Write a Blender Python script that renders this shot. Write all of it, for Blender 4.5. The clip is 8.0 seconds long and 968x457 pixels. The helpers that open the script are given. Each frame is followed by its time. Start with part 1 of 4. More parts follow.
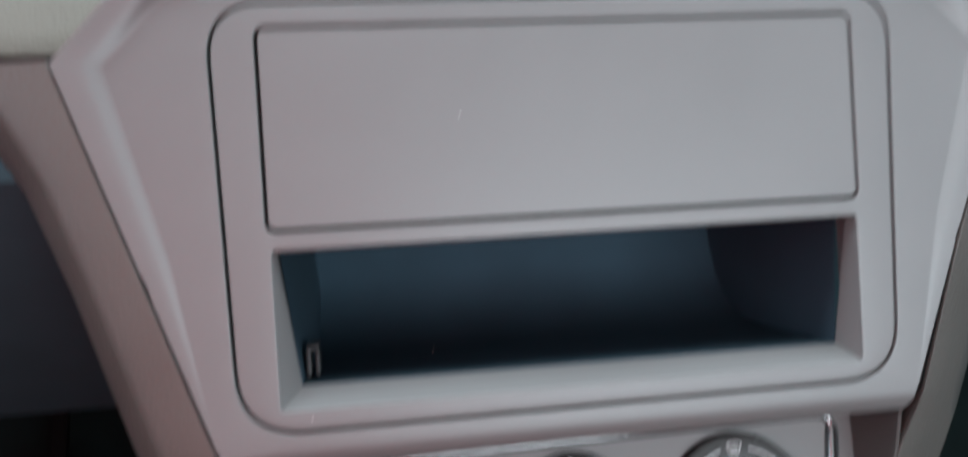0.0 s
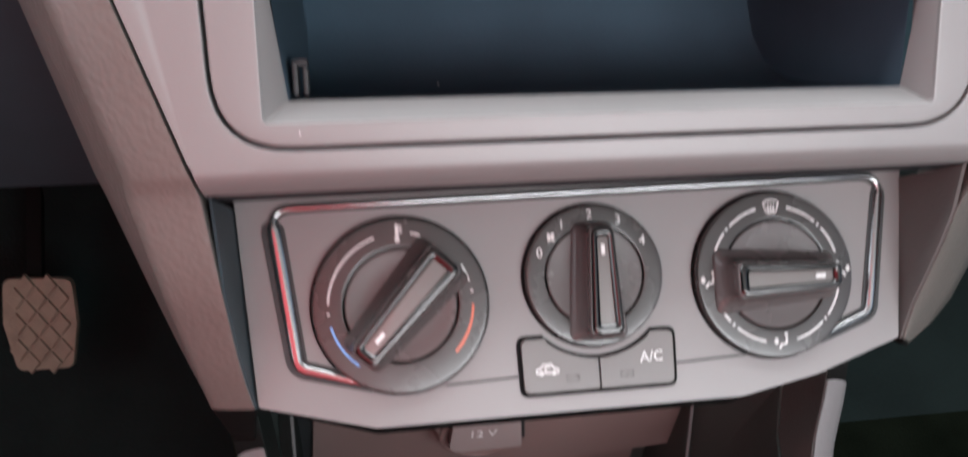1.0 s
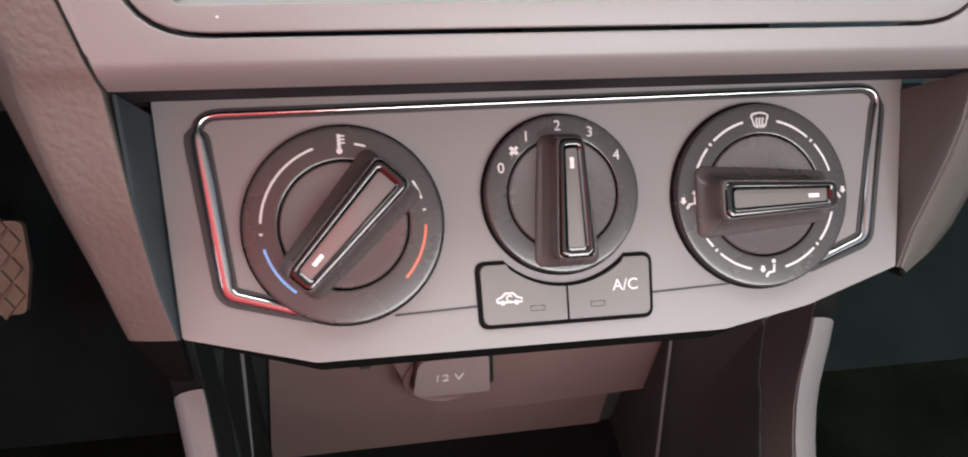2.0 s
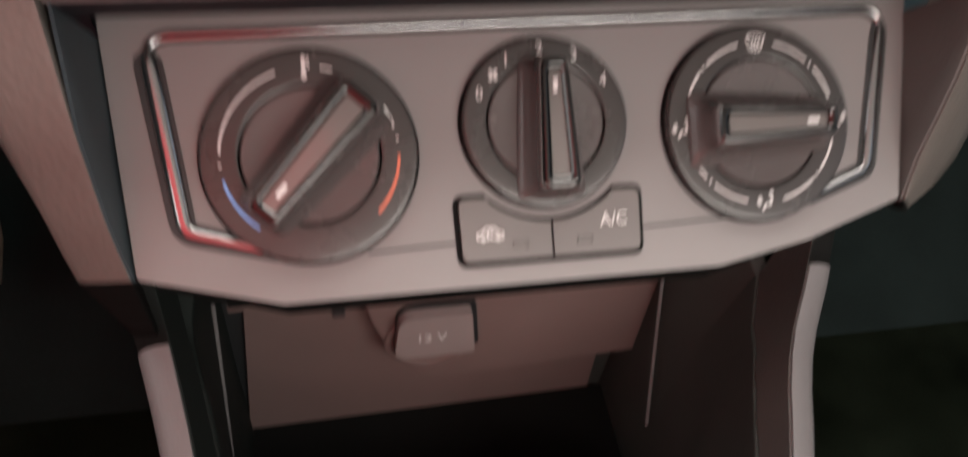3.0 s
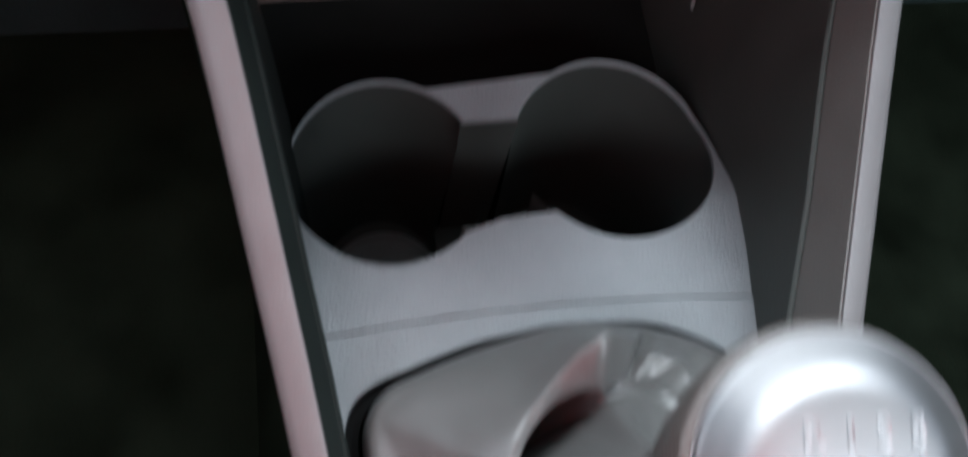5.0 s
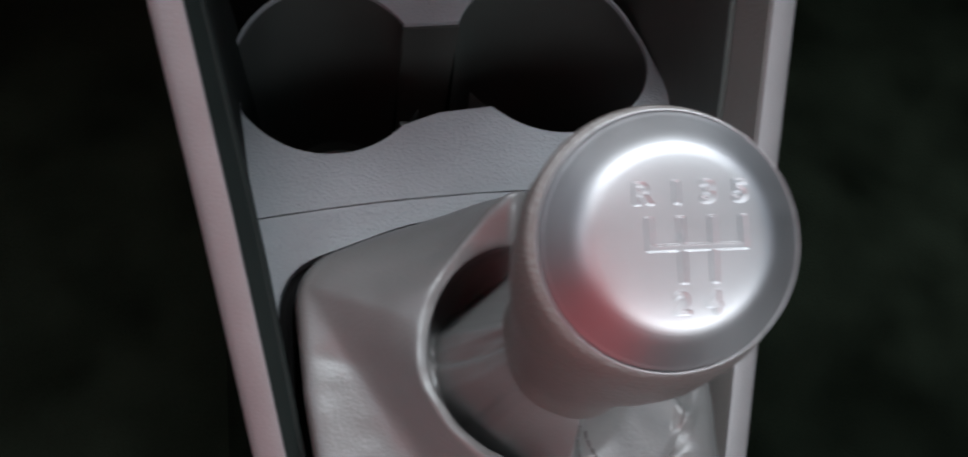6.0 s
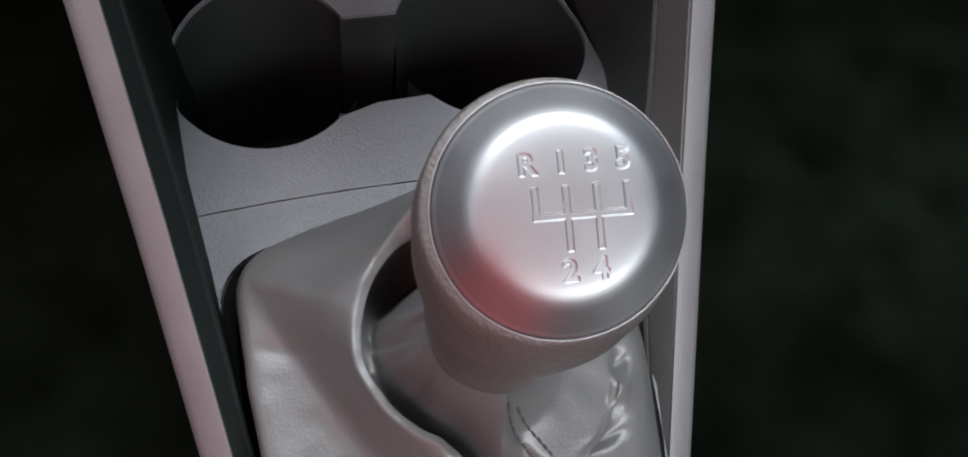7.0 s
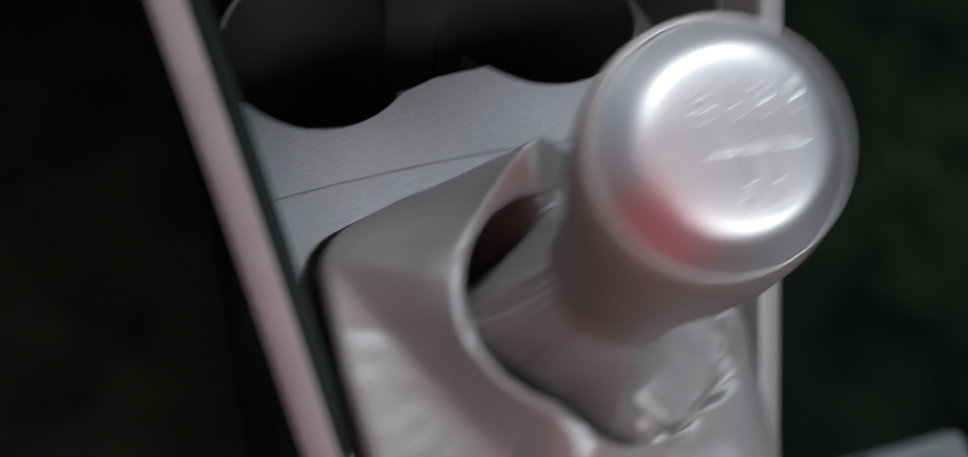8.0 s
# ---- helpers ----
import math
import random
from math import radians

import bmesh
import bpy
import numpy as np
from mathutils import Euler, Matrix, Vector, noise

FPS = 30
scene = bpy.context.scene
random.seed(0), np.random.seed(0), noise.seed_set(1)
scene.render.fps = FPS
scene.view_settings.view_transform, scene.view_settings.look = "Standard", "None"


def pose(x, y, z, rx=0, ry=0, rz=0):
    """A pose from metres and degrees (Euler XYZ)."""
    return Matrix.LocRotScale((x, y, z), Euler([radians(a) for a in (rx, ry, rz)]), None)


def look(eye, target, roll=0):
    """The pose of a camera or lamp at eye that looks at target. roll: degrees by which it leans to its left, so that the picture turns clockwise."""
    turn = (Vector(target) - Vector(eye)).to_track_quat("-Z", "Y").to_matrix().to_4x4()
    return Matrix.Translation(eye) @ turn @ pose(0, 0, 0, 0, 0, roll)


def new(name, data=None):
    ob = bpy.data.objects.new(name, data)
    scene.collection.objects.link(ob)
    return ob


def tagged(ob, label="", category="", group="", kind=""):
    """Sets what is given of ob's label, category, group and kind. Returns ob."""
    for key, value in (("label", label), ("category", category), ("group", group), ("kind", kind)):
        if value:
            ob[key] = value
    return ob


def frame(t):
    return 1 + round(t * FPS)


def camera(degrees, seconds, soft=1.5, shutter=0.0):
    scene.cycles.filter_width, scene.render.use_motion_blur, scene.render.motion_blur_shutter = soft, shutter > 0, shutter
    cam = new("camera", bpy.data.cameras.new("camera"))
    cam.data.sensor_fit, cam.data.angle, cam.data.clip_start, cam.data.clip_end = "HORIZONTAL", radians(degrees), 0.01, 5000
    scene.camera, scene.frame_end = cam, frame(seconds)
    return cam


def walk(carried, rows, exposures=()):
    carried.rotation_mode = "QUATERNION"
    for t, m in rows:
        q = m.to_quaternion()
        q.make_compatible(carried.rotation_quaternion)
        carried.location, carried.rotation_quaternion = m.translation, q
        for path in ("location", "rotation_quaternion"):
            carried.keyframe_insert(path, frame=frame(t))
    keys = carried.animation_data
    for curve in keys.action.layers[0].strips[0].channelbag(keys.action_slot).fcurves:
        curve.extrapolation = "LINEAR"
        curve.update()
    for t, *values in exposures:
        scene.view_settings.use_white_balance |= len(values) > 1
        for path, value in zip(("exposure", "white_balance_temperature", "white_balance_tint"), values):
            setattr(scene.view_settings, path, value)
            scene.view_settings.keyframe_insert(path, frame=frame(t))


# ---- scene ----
cam = camera(59.90, 8.0, soft=1.8, shutter=0.9)
PATH = [
    (0, pose(-0.0666, -0.2449, 0.7895, 56.52, -1.67, -8.81)),
    (0.3, pose(-0.0755, -0.2393, 0.7757, 52.61, -2.66, -9.43)),
    (0.5, pose(-0.0747, -0.2424, 0.7603, 52.10, -2.68, -9.13)),
    (0.7, pose(-0.0728, -0.2369, 0.7519, 48.63, -2.96, -9.01)),
    (1, pose(-0.0720, -0.2387, 0.7347, 46.73, -3.80, -8.44)),
    (1.5, pose(-0.0661, -0.2342, 0.7190, 44.16, -4.37, -8.51)),
    (1.7, pose(-0.0640, -0.2310, 0.7125, 43.96, -4.57, -8.77)),
    (2.8, pose(-0.0570, -0.2265, 0.6977, 43.26, -5.04, -10.12)),
    (3, pose(-0.0573, -0.2275, 0.6876, 42.69, -4.96, -10.36)),
    (3.5, pose(-0.0509, -0.2264, 0.6461, 36.10, -6.14, -9.55)),
    (4, pose(-0.0489, -0.2362, 0.6314, 33.24, -5.16, -9.03)),
    (4.2, pose(-0.0524, -0.2318, 0.6236, 29.32, -5.52, -8.96)),
    (4.5, pose(-0.0567, -0.2204, 0.6269, 24.05, -6.48, -8.13)),
    (4.8, pose(-0.0610, -0.2421, 0.6228, 23.76, -6.16, -7.41)),
    (5, pose(-0.0753, -0.2648, 0.6160, 23.79, -7.39, -8.10)),
    (5.2, pose(-0.0762, -0.2821, 0.6113, 23.12, -7.21, -7.32)),
    (6.3, pose(-0.0477, -0.3088, 0.6183, 22.66, -7.54, -8.98)),
    (6.5, pose(-0.0448, -0.3104, 0.6192, 22.53, -7.38, -9.88)),
    (7, pose(-0.0398, -0.3138, 0.6189, 22.78, -7.39, -10.97)),
    (7.5, pose(-0.0384, -0.3152, 0.6173, 23.03, -7.26, -11.59)),
    (7.8, pose(-0.0489, -0.3101, 0.6113, 23.07, -7.14, -12.75)),
    (8, pose(-0.0738, -0.3134, 0.6090, 22.81, -7.07, -14.72)),
]
walk(cam, PATH, [(0, -0.22, 5800, -1), (0.5, 0.05, 5950, 3), (1, 0.32, 6350, 9), (1.5, 0.47, 6600, 9), (2.8, 0.15, 7000, 12), (3, -0.02, 7400, 14), (3.5, 0.16, 7500, 12), (4, 0.12, 7050, 9), (4.5, 0.34, 6250, 4), (5.2, 0.27, 5950, 5), (6.3, -0.15, 6200, 8), (8, -0.03, 6200, 8)])

from mathutils.bvhtree import BVHTree

# ---- light ----
world = bpy.data.worlds.new("overcast")
scene.world = world
world.use_nodes = True
wn = world.node_tree.nodes
sky = wn.new("ShaderNodeTexSky")
sky.sky_type = "NISHITA"
sky.sun_disc = False
sky.sun_elevation, sky.sun_rotation = radians(50), radians(-25)
wn["Background"].inputs["Strength"].default_value = 0.10
world.node_tree.links.new(sky.outputs[0], wn["Background"].inputs[0])


def window_light(name, eye, target, w, h, power, colour):
    lamp = bpy.data.lights.new(name, "AREA")
    lamp.shape, lamp.size, lamp.size_y, lamp.energy, lamp.color = "RECTANGLE", w, h, power, colour
    ob = new(name, lamp)
    ob.matrix_world = look(eye, target)
    return ob


window_light("windscreen_daylight", (0, 0.17, 1.13), (0, -0.28, 0.45), 1.15, 0.42, 18, (0.96, 0.985, 1.0))
window_light("passenger_window_daylight", (0.74, -0.40, 0.99), (0, -0.2, 0.5), 0.8, 0.32, 0.35, (0.86, 0.95, 1.0))
window_light("driver_window_daylight", (-0.74, -0.40, 0.99), (0, -0.2, 0.5), 0.8, 0.32, 2.4, (0.95, 0.98, 1.0))
window_light("rear_window_daylight", (0, -1.05, 1.02), (0, -0.1, 0.5), 1.35, 0.42, 30, (0.96, 0.98, 1.0))


# ---- materials ----
def mat(name, base, rough=0.5, metal=0.0, grain=0.0, depth=0.0, cells=0.0, vary=0.12, spec=0.5, dirt=(60, 0.1), coat=0.0):
    """grain: size in metres of the fine relief; cells: size of a leather-like pebble; vary: brightness variation."""
    m = bpy.data.materials.new(name)
    m.use_nodes = True
    nt = m.node_tree
    n, l = nt.nodes, nt.links
    b = n["Principled BSDF"]
    b.inputs["Metallic"].default_value = metal
    b.inputs["Specular IOR Level"].default_value = spec
    b.inputs["Coat Weight"].default_value = coat
    co = n.new("ShaderNodeTexCoord")
    big = n.new("ShaderNodeTexNoise")
    big.inputs["Scale"].default_value, big.inputs["Detail"].default_value = dirt[0], 5
    l.new(co.outputs["Object"], big.inputs["Vector"])
    fine = n.new("ShaderNodeTexNoise")
    fine.inputs["Scale"].default_value, fine.inputs["Detail"].default_value = 1.0 / max(grain, 0.0004), 3
    l.new(co.outputs["Object"], fine.inputs["Vector"])
    mix = n.new("ShaderNodeMath")
    mix.operation = "MULTIPLY_ADD"
    mix.inputs[1].default_value = 0.35
    l.new(fine.outputs["Fac"], mix.inputs[0])
    l.new(big.outputs["Fac"], mix.inputs[2])
    ramp = n.new("ShaderNodeMapRange")
    ramp.inputs["From Min"].default_value, ramp.inputs["From Max"].default_value = 0.35, 1.0
    ramp.inputs["To Min"].default_value, ramp.inputs["To Max"].default_value = 1 - vary, 1 + vary
    l.new(mix.outputs[0], ramp.inputs["Value"])
    col = n.new("ShaderNodeVectorMath")
    col.operation = "SCALE"
    col.inputs[0].default_value = base
    l.new(ramp.outputs[0], col.inputs["Scale"])
    l.new(col.outputs[0], b.inputs["Base Color"])
    rr = n.new("ShaderNodeMapRange")
    rr.inputs["To Min"].default_value, rr.inputs["To Max"].default_value = max(rough - dirt[1], 0.02), min(rough + dirt[1], 1)
    l.new(big.outputs["Fac"], rr.inputs["Value"])
    l.new(rr.outputs[0], b.inputs["Roughness"])
    if depth:
        bump = n.new("ShaderNodeBump")
        bump.inputs["Distance"].default_value = depth
        bump.inputs["Strength"].default_value = 0.7
        if cells:
            warp = n.new("ShaderNodeTexNoise")
            warp.inputs["Scale"].default_value = 0.4 / cells
            l.new(co.outputs["Object"], warp.inputs["Vector"])
            add = n.new("ShaderNodeVectorMath")
            add.operation = "MULTIPLY_ADD"
            add.inputs[1].default_value = (cells * 1.2,) * 3
            l.new(warp.outputs["Color"], add.inputs[0])
            l.new(co.outputs["Object"], add.inputs[2])
            vor = n.new("ShaderNodeTexVoronoi")
            vor.feature = "SMOOTH_F1"
            vor.inputs["Scale"].default_value = 1 / cells
            vor.inputs["Smoothness"].default_value = 0.6
            l.new(add.outputs[0], vor.inputs["Vector"])
            tot = n.new("ShaderNodeMath")
            tot.operation = "MULTIPLY_ADD"
            tot.inputs[1].default_value = 0.35
            l.new(fine.outputs["Fac"], tot.inputs[0])
            l.new(vor.outputs["Distance"], tot.inputs[2])
            l.new(tot.outputs[0], bump.inputs["Height"])
            bump.invert = True
        else:
            l.new(fine.outputs["Fac"], bump.inputs["Height"])
        l.new(bump.outputs[0], b.inputs["Normal"])
    return m


FASCIA = mat("satin_taupe_plastic", (0.150, 0.142, 0.140), 0.42, grain=0.0006, depth=0.00004, vary=0.05, dirt=(25, 0.05))
PAD = mat("grained_taupe_dash_pad", (0.100, 0.090, 0.082), 0.45, grain=0.0009, depth=0.00026, cells=0.0017, vary=0.10, dirt=(40, 0.08))
GRAIN = mat("grained_grey_console_plastic", (0.115, 0.108, 0.109), 0.45, grain=0.0006, depth=0.00013, cells=0.0010, vary=0.10, dirt=(45, 0.08))
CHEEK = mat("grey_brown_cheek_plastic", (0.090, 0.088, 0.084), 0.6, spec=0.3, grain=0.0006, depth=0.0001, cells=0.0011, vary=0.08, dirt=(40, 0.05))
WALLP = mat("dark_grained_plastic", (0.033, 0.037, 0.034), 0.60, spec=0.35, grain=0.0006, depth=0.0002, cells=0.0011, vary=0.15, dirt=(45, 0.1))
BLACK = mat("matt_black_plastic", (0.012, 0.013, 0.014), 0.55, grain=0.0008, depth=0.00005, vary=0.25, dirt=(50, 0.1))
DIAL = mat("satin_black_dial_plastic", (0.034, 0.031, 0.030), 0.27, grain=0.0007, depth=0.00002, vary=0.1, dirt=(60, 0.05))
DISC = mat("smoke_grey_dial_plastic", (0.070, 0.061, 0.060), 0.27, grain=0.0007, depth=0.00002, vary=0.06, dirt=(60, 0.04))
INSERT = mat("warm_grey_satin_lacquer", (0.090, 0.081, 0.077), 0.22, spec=0.8, grain=0.0005, vary=0.04, dirt=(30, 0.02), coat=0.4)
CHROME = mat("polished_chrome", (0.36, 0.355, 0.36), 0.20, metal=1.0, grain=0.002, vary=0.04, dirt=(60, 0.03))
GRIPCHROME = mat("dark_chrome", (0.055, 0.053, 0.053), 0.17, metal=1.0, grain=0.002, vary=0.04, dirt=(60, 0.03))
SATIN = mat("satin_silver_metal", (0.270, 0.267, 0.272), 0.47, metal=1.0, grain=0.0004, depth=0.000012, vary=0.05, dirt=(120, 0.04))
ENGRAVE = mat("engraved_metal", (0.25, 0.24, 0.245), 0.5, metal=1.0, grain=0.0006, vary=0.05)
WHITE = mat("white_print", (0.52, 0.515, 0.51), 0.5, grain=0.0008, vary=0.08)
BLUE = mat("blue_print", (0.13, 0.30, 0.62), 0.5, grain=0.0008, vary=0.05)
RED = mat("orange_red_print", (0.58, 0.13, 0.07), 0.5, grain=0.0008, vary=0.05)
LEATHER = mat("grey_leatherette", (0.090, 0.088, 0.086), 0.36, spec=0.6, grain=0.0006, depth=0.00009, cells=0.0011, vary=0.08, dirt=(25, 0.05))
KNOBSKIN = mat("grained_grey_knob_skin", (0.060, 0.053, 0.049), 0.45, grain=0.0005, depth=0.00026, cells=0.0010, vary=0.14, dirt=(80, 0.06))
THREAD = mat("dark_sewing_thread", (0.045, 0.042, 0.040), 0.6, grain=0.0005, vary=0.2)
RUBBER = mat("black_ribbed_rubber", (0.125, 0.132, 0.132), 0.5, grain=0.0015, depth=0.0001, vary=0.2)
TREAD = mat("worn_grey_pedal_rubber", (0.25, 0.205, 0.155), 0.7, grain=0.0012, depth=0.0002, vary=0.25, dirt=(70, 0.1))
CARPET = mat("black_carpet", (0.0078, 0.0104, 0.0070), 0.95, grain=0.002, depth=0.002, vary=0.8, dirt=(12, 0.04), spec=0.0)
# Lighter than the carpet: haze over the footwell is put into the colour.
FELT = mat("hazed_bulkhead_felt", (0.0120, 0.0185, 0.0180), 0.9, grain=0.003, depth=0.001, vary=0.3, dirt=(15, 0.05), spec=0.1)
LINING = mat("grey_headlining", (0.42, 0.42, 0.41), 0.9, grain=0.003, depth=0.0003, vary=0.06)
BEIGE = mat("sunlit_beige_dash_top", (0.080, 0.068, 0.056), 0.75, grain=0.0015, depth=0.0004, cells=0.002, vary=0.08, spec=0.2)
MAROON = mat("red_bounce_cloth", (0.74, 0.085, 0.10), 0.8, grain=0.002, depth=0.0004, vary=0.15)
SEATCLOTH = mat("grey_woven_seat_cloth", (0.16, 0.17, 0.17), 0.85, grain=0.0018, depth=0.0005, vary=0.2)
GAP = mat("black_joint", (0.004, 0.004, 0.004), 0.8, grain=0.001, vary=0.2, spec=0.1)
# Driver-side copy of the cheek plastic, darkened to hold that side's shade.
CHEEKSHADE = mat("shaded_cheek_plastic", (0.026, 0.036, 0.042), 0.6, grain=0.001, depth=0.0001, vary=0.15, dirt=(40, 0.1))
# Raised and blued: the lower dash colour carries the haze in front of it.
LOWDASH = mat("hazed_dash_plastic", (0.032, 0.055, 0.066), 0.7, spec=0.2, grain=0.001, depth=0.0001, vary=0.15, dirt=(40, 0.1))
# Near-black that paints the shade in recesses, under panels and at shaded ends.
PIT = mat("shade_black_plastic", (0.0065, 0.0068, 0.0065), 0.85, grain=0.001, depth=0.0001, vary=0.2, spec=0.06)
# Darker copy of the console wall plastic, with the driver-side shade in its colour.
NIGHT = mat("shaded_driver_side_plastic", (0.008, 0.011, 0.010), 0.7, spec=0.15, grain=0.0006, depth=0.0001, vary=0.15, dirt=(45, 0.08))
# Dark tone stands in for the band of shade below the fascia.
UNDER = mat("shaded_underside_plastic", (0.014, 0.015, 0.019), 0.7, spec=0.2, grain=0.0008, depth=0.0001, vary=0.15, dirt=(40, 0.08))
SPECK = mat("pale_dust", (0.7, 0.7, 0.68), 0.8, grain=0.001, vary=0.1)

# ---- mesh helpers ----
IDM = Matrix.Identity(4)


def frame_matrix(origin, tilt):
    """Local x right, y up the face, z out of a face that leans back by tilt degrees."""
    a = radians(tilt)
    m = Matrix(((1, 0, 0), (0, math.sin(a), -math.cos(a)), (0, math.cos(a), math.sin(a)))).to_4x4()
    return Matrix.Translation(origin) @ m


RADIO = frame_matrix((0, 0, 0.70), 32.83)
CLIMATE = frame_matrix((0, -0.0920, 0.5248), 47.43) @ Matrix.Scale(1.01, 4)


def thing(name, label, category, at=(0, 0, 0), group="", kind=""):
    ob = new(name)
    ob.empty_display_size = 0.02
    ob.matrix_world = Matrix.Translation(at)
    return tagged(ob, label, category, group, kind)


def finish(name, bm, material, smooth=35):
    bmesh.ops.recalc_face_normals(bm, faces=bm.faces)
    me = bpy.data.meshes.new(name)
    bm.to_mesh(me)
    bm.free()
    me.materials.append(material)
    if smooth:
        me.shade_smooth()
        me.set_sharp_from_angle(angle=radians(smooth))
    ob = new(name, me)
    if smooth:
        ob.modifiers.new("even_shading", "WEIGHTED_NORMAL").keep_sharp = True
    return ob


def part(name, bm, material, parent, label="", m=IDM, smooth=35):
    """One mesh under a thing or a part; m carries the bmesh into the world."""
    bm.transform(m)
    base = parent
    while base.parent:
        base = base.parent
    bm.transform(Matrix.Translation(-base.matrix_world.translation))
    ob = finish(name, bm, material, smooth)
    ob.parent = parent
    return tagged(ob, label)


def lone(name, bm, material, label, category, m=IDM, kind="", smooth=35):
    bm.transform(m)
    return tagged(finish(name, bm, material, smooth), label, category, kind=kind)


def rrect(x0, y0, x1, y1, r, n=6):
    """Rounded rectangle, anticlockwise."""
    pts = []
    for cx, cy, a in ((x1 - r, y0 + r, -90), (x1 - r, y1 - r, 0), (x0 + r, y1 - r, 90), (x0 + r, y0 + r, 180)):
        for i in range(n + 1):
            t = radians(a + 90 * i / n)
            pts.append((cx + r * math.cos(t), cy + r * math.sin(t)))
    return pts


def rounded(corners, n=5):
    """Polygon with its own fillet radius at each corner: (x, y, r)."""
    pts = []
    k = len(corners)
    for i in range(k):
        x, y, r = corners[i]
        p, a, b = Vector((x, y)), Vector(corners[i - 1][:2]), Vector(corners[(i + 1) % k][:2])
        if r <= 0:
            pts.append((x, y))
            continue
        da, db = (a - p).normalized(), (b - p).normalized()
        d = min(r / math.tan(max(da.angle(db), 0.05) / 2), (a - p).length * 0.48, (b - p).length * 0.48)
        q0, q1 = p + da * d, p + db * d
        for j in range(n + 1):
            t = j / n
            q = q0 * (1 - t) ** 2 + p * 2 * t * (1 - t) + q1 * t ** 2
            pts.append((q.x, q.y))
    return pts


def circle(cx, cy, r, n=64, a0=0):
    return [(cx + r * math.cos(a0 + 2 * math.pi * i / n), cy + r * math.sin(a0 + 2 * math.pi * i / n)) for i in range(n)]


def plate(outline, holes=(), z0=-0.003, z1=0.0, bevel=0.0006, seg=2, first=0):
    """A plate with holes: front at z1, back at z0, its front edges rounded from loop number first on."""
    own = bmesh.new()
    loops = []
    edges = []
    for pts in (outline, *holes):
        vs = [own.verts.new((x, y, z1)) for x, y in pts]
        loops.append(vs)
        edges += [own.edges.new((vs[i], vs[(i + 1) % len(vs)])) for i in range(len(vs))]
    bmesh.ops.triangle_fill(own, use_beauty=True, edges=edges, normal=(0, 0, 1))
    tops = list(own.faces)
    lows = []
    for vs in loops:
        low = [own.verts.new((v.co.x, v.co.y, z0)) for v in vs]
        lows.append(low)
        for i in range(len(vs)):
            j = (i + 1) % len(vs)
            own.faces.new((vs[i], vs[j], low[j], low[i]))
    pair = {}
    for vs, low in zip(loops, lows):
        for a, b in zip(vs, low):
            pair[a] = b
    for f in tops:
        own.faces.new([pair[v] for v in reversed(f.verts)])
    bmesh.ops.recalc_face_normals(own, faces=own.faces)
    if bevel:
        rim = [e for vs in loops[first:] for e in (own.edges.get((vs[i], vs[(i + 1) % len(vs)])) for i in range(len(vs))) if e]
        bmesh.ops.bevel(own, geom=rim, offset=bevel, segments=seg, profile=0.5, affect="EDGES", clamp_overlap=True)
    return own


def join(*bms):
    """Several bmeshes as one."""
    first = bms[0]
    for b in bms[1:]:
        me = bpy.data.meshes.new("tmp")
        b.to_mesh(me)
        b.free()
        first.from_mesh(me)
        bpy.data.meshes.remove(me)
    return first


def loft(rings, closed=True, caps=(True, True)):
    """Skin through rings of equal length; closed: each ring is a loop."""
    bm = bmesh.new()
    vs = [[bm.verts.new(p) for p in r] for r in rings]
    n = len(vs[0])
    for a, b in zip(vs, vs[1:]):
        for i in range(n if closed else n - 1):
            j = (i + 1) % n
            bm.faces.new((a[i], a[j], b[j], b[i]))
    if closed and caps[0]:
        bm.faces.new(list(reversed(vs[0])))
    if closed and caps[1]:
        bm.faces.new(vs[-1])
    return bm


def lathe(profile, cx=0, cy=0, n=64, caps=(False, True)):
    """Turned shape: (r, z) from below to the top."""
    return loft([[(cx + r * math.cos(2 * math.pi * i / n), cy + r * math.sin(2 * math.pi * i / n), z) for i in range(n)] for r, z in profile], caps=caps)


def sweep(path, section, closed=False, flat=Vector((0, 0, 1))):
    """A section (across, up) carried along a path of 3D points; up stays near flat."""
    path = [Vector(p) for p in path]
    rings = []
    k = len(path)
    for i, p in enumerate(path):
        a = path[i - 1] if (i or closed) else p
        b = path[(i + 1) % k] if (i < k - 1 or closed) else p
        d = (b - a).normalized()
        side = d.cross(flat).normalized()
        up = side.cross(d).normalized()
        rings.append([p + side * s + up * u for s, u in section])
    if closed:
        rings.append(rings[0])
        return loft(rings, caps=(False, False))
    return loft(rings)


def box(x0, y0, z0, x1, y1, z1, bevel=0.001, seg=2):
    bm = bmesh.new()
    bmesh.ops.create_cube(bm, size=1)
    bm.transform(Matrix.Translation(((x0 + x1) / 2, (y0 + y1) / 2, (z0 + z1) / 2)) @ Matrix.Diagonal((x1 - x0, y1 - y0, z1 - z0, 1)))
    if bevel:
        bmesh.ops.bevel(bm, geom=list(bm.edges), offset=bevel, segments=seg, profile=0.5, affect="EDGES", clamp_overlap=True)
    return bm


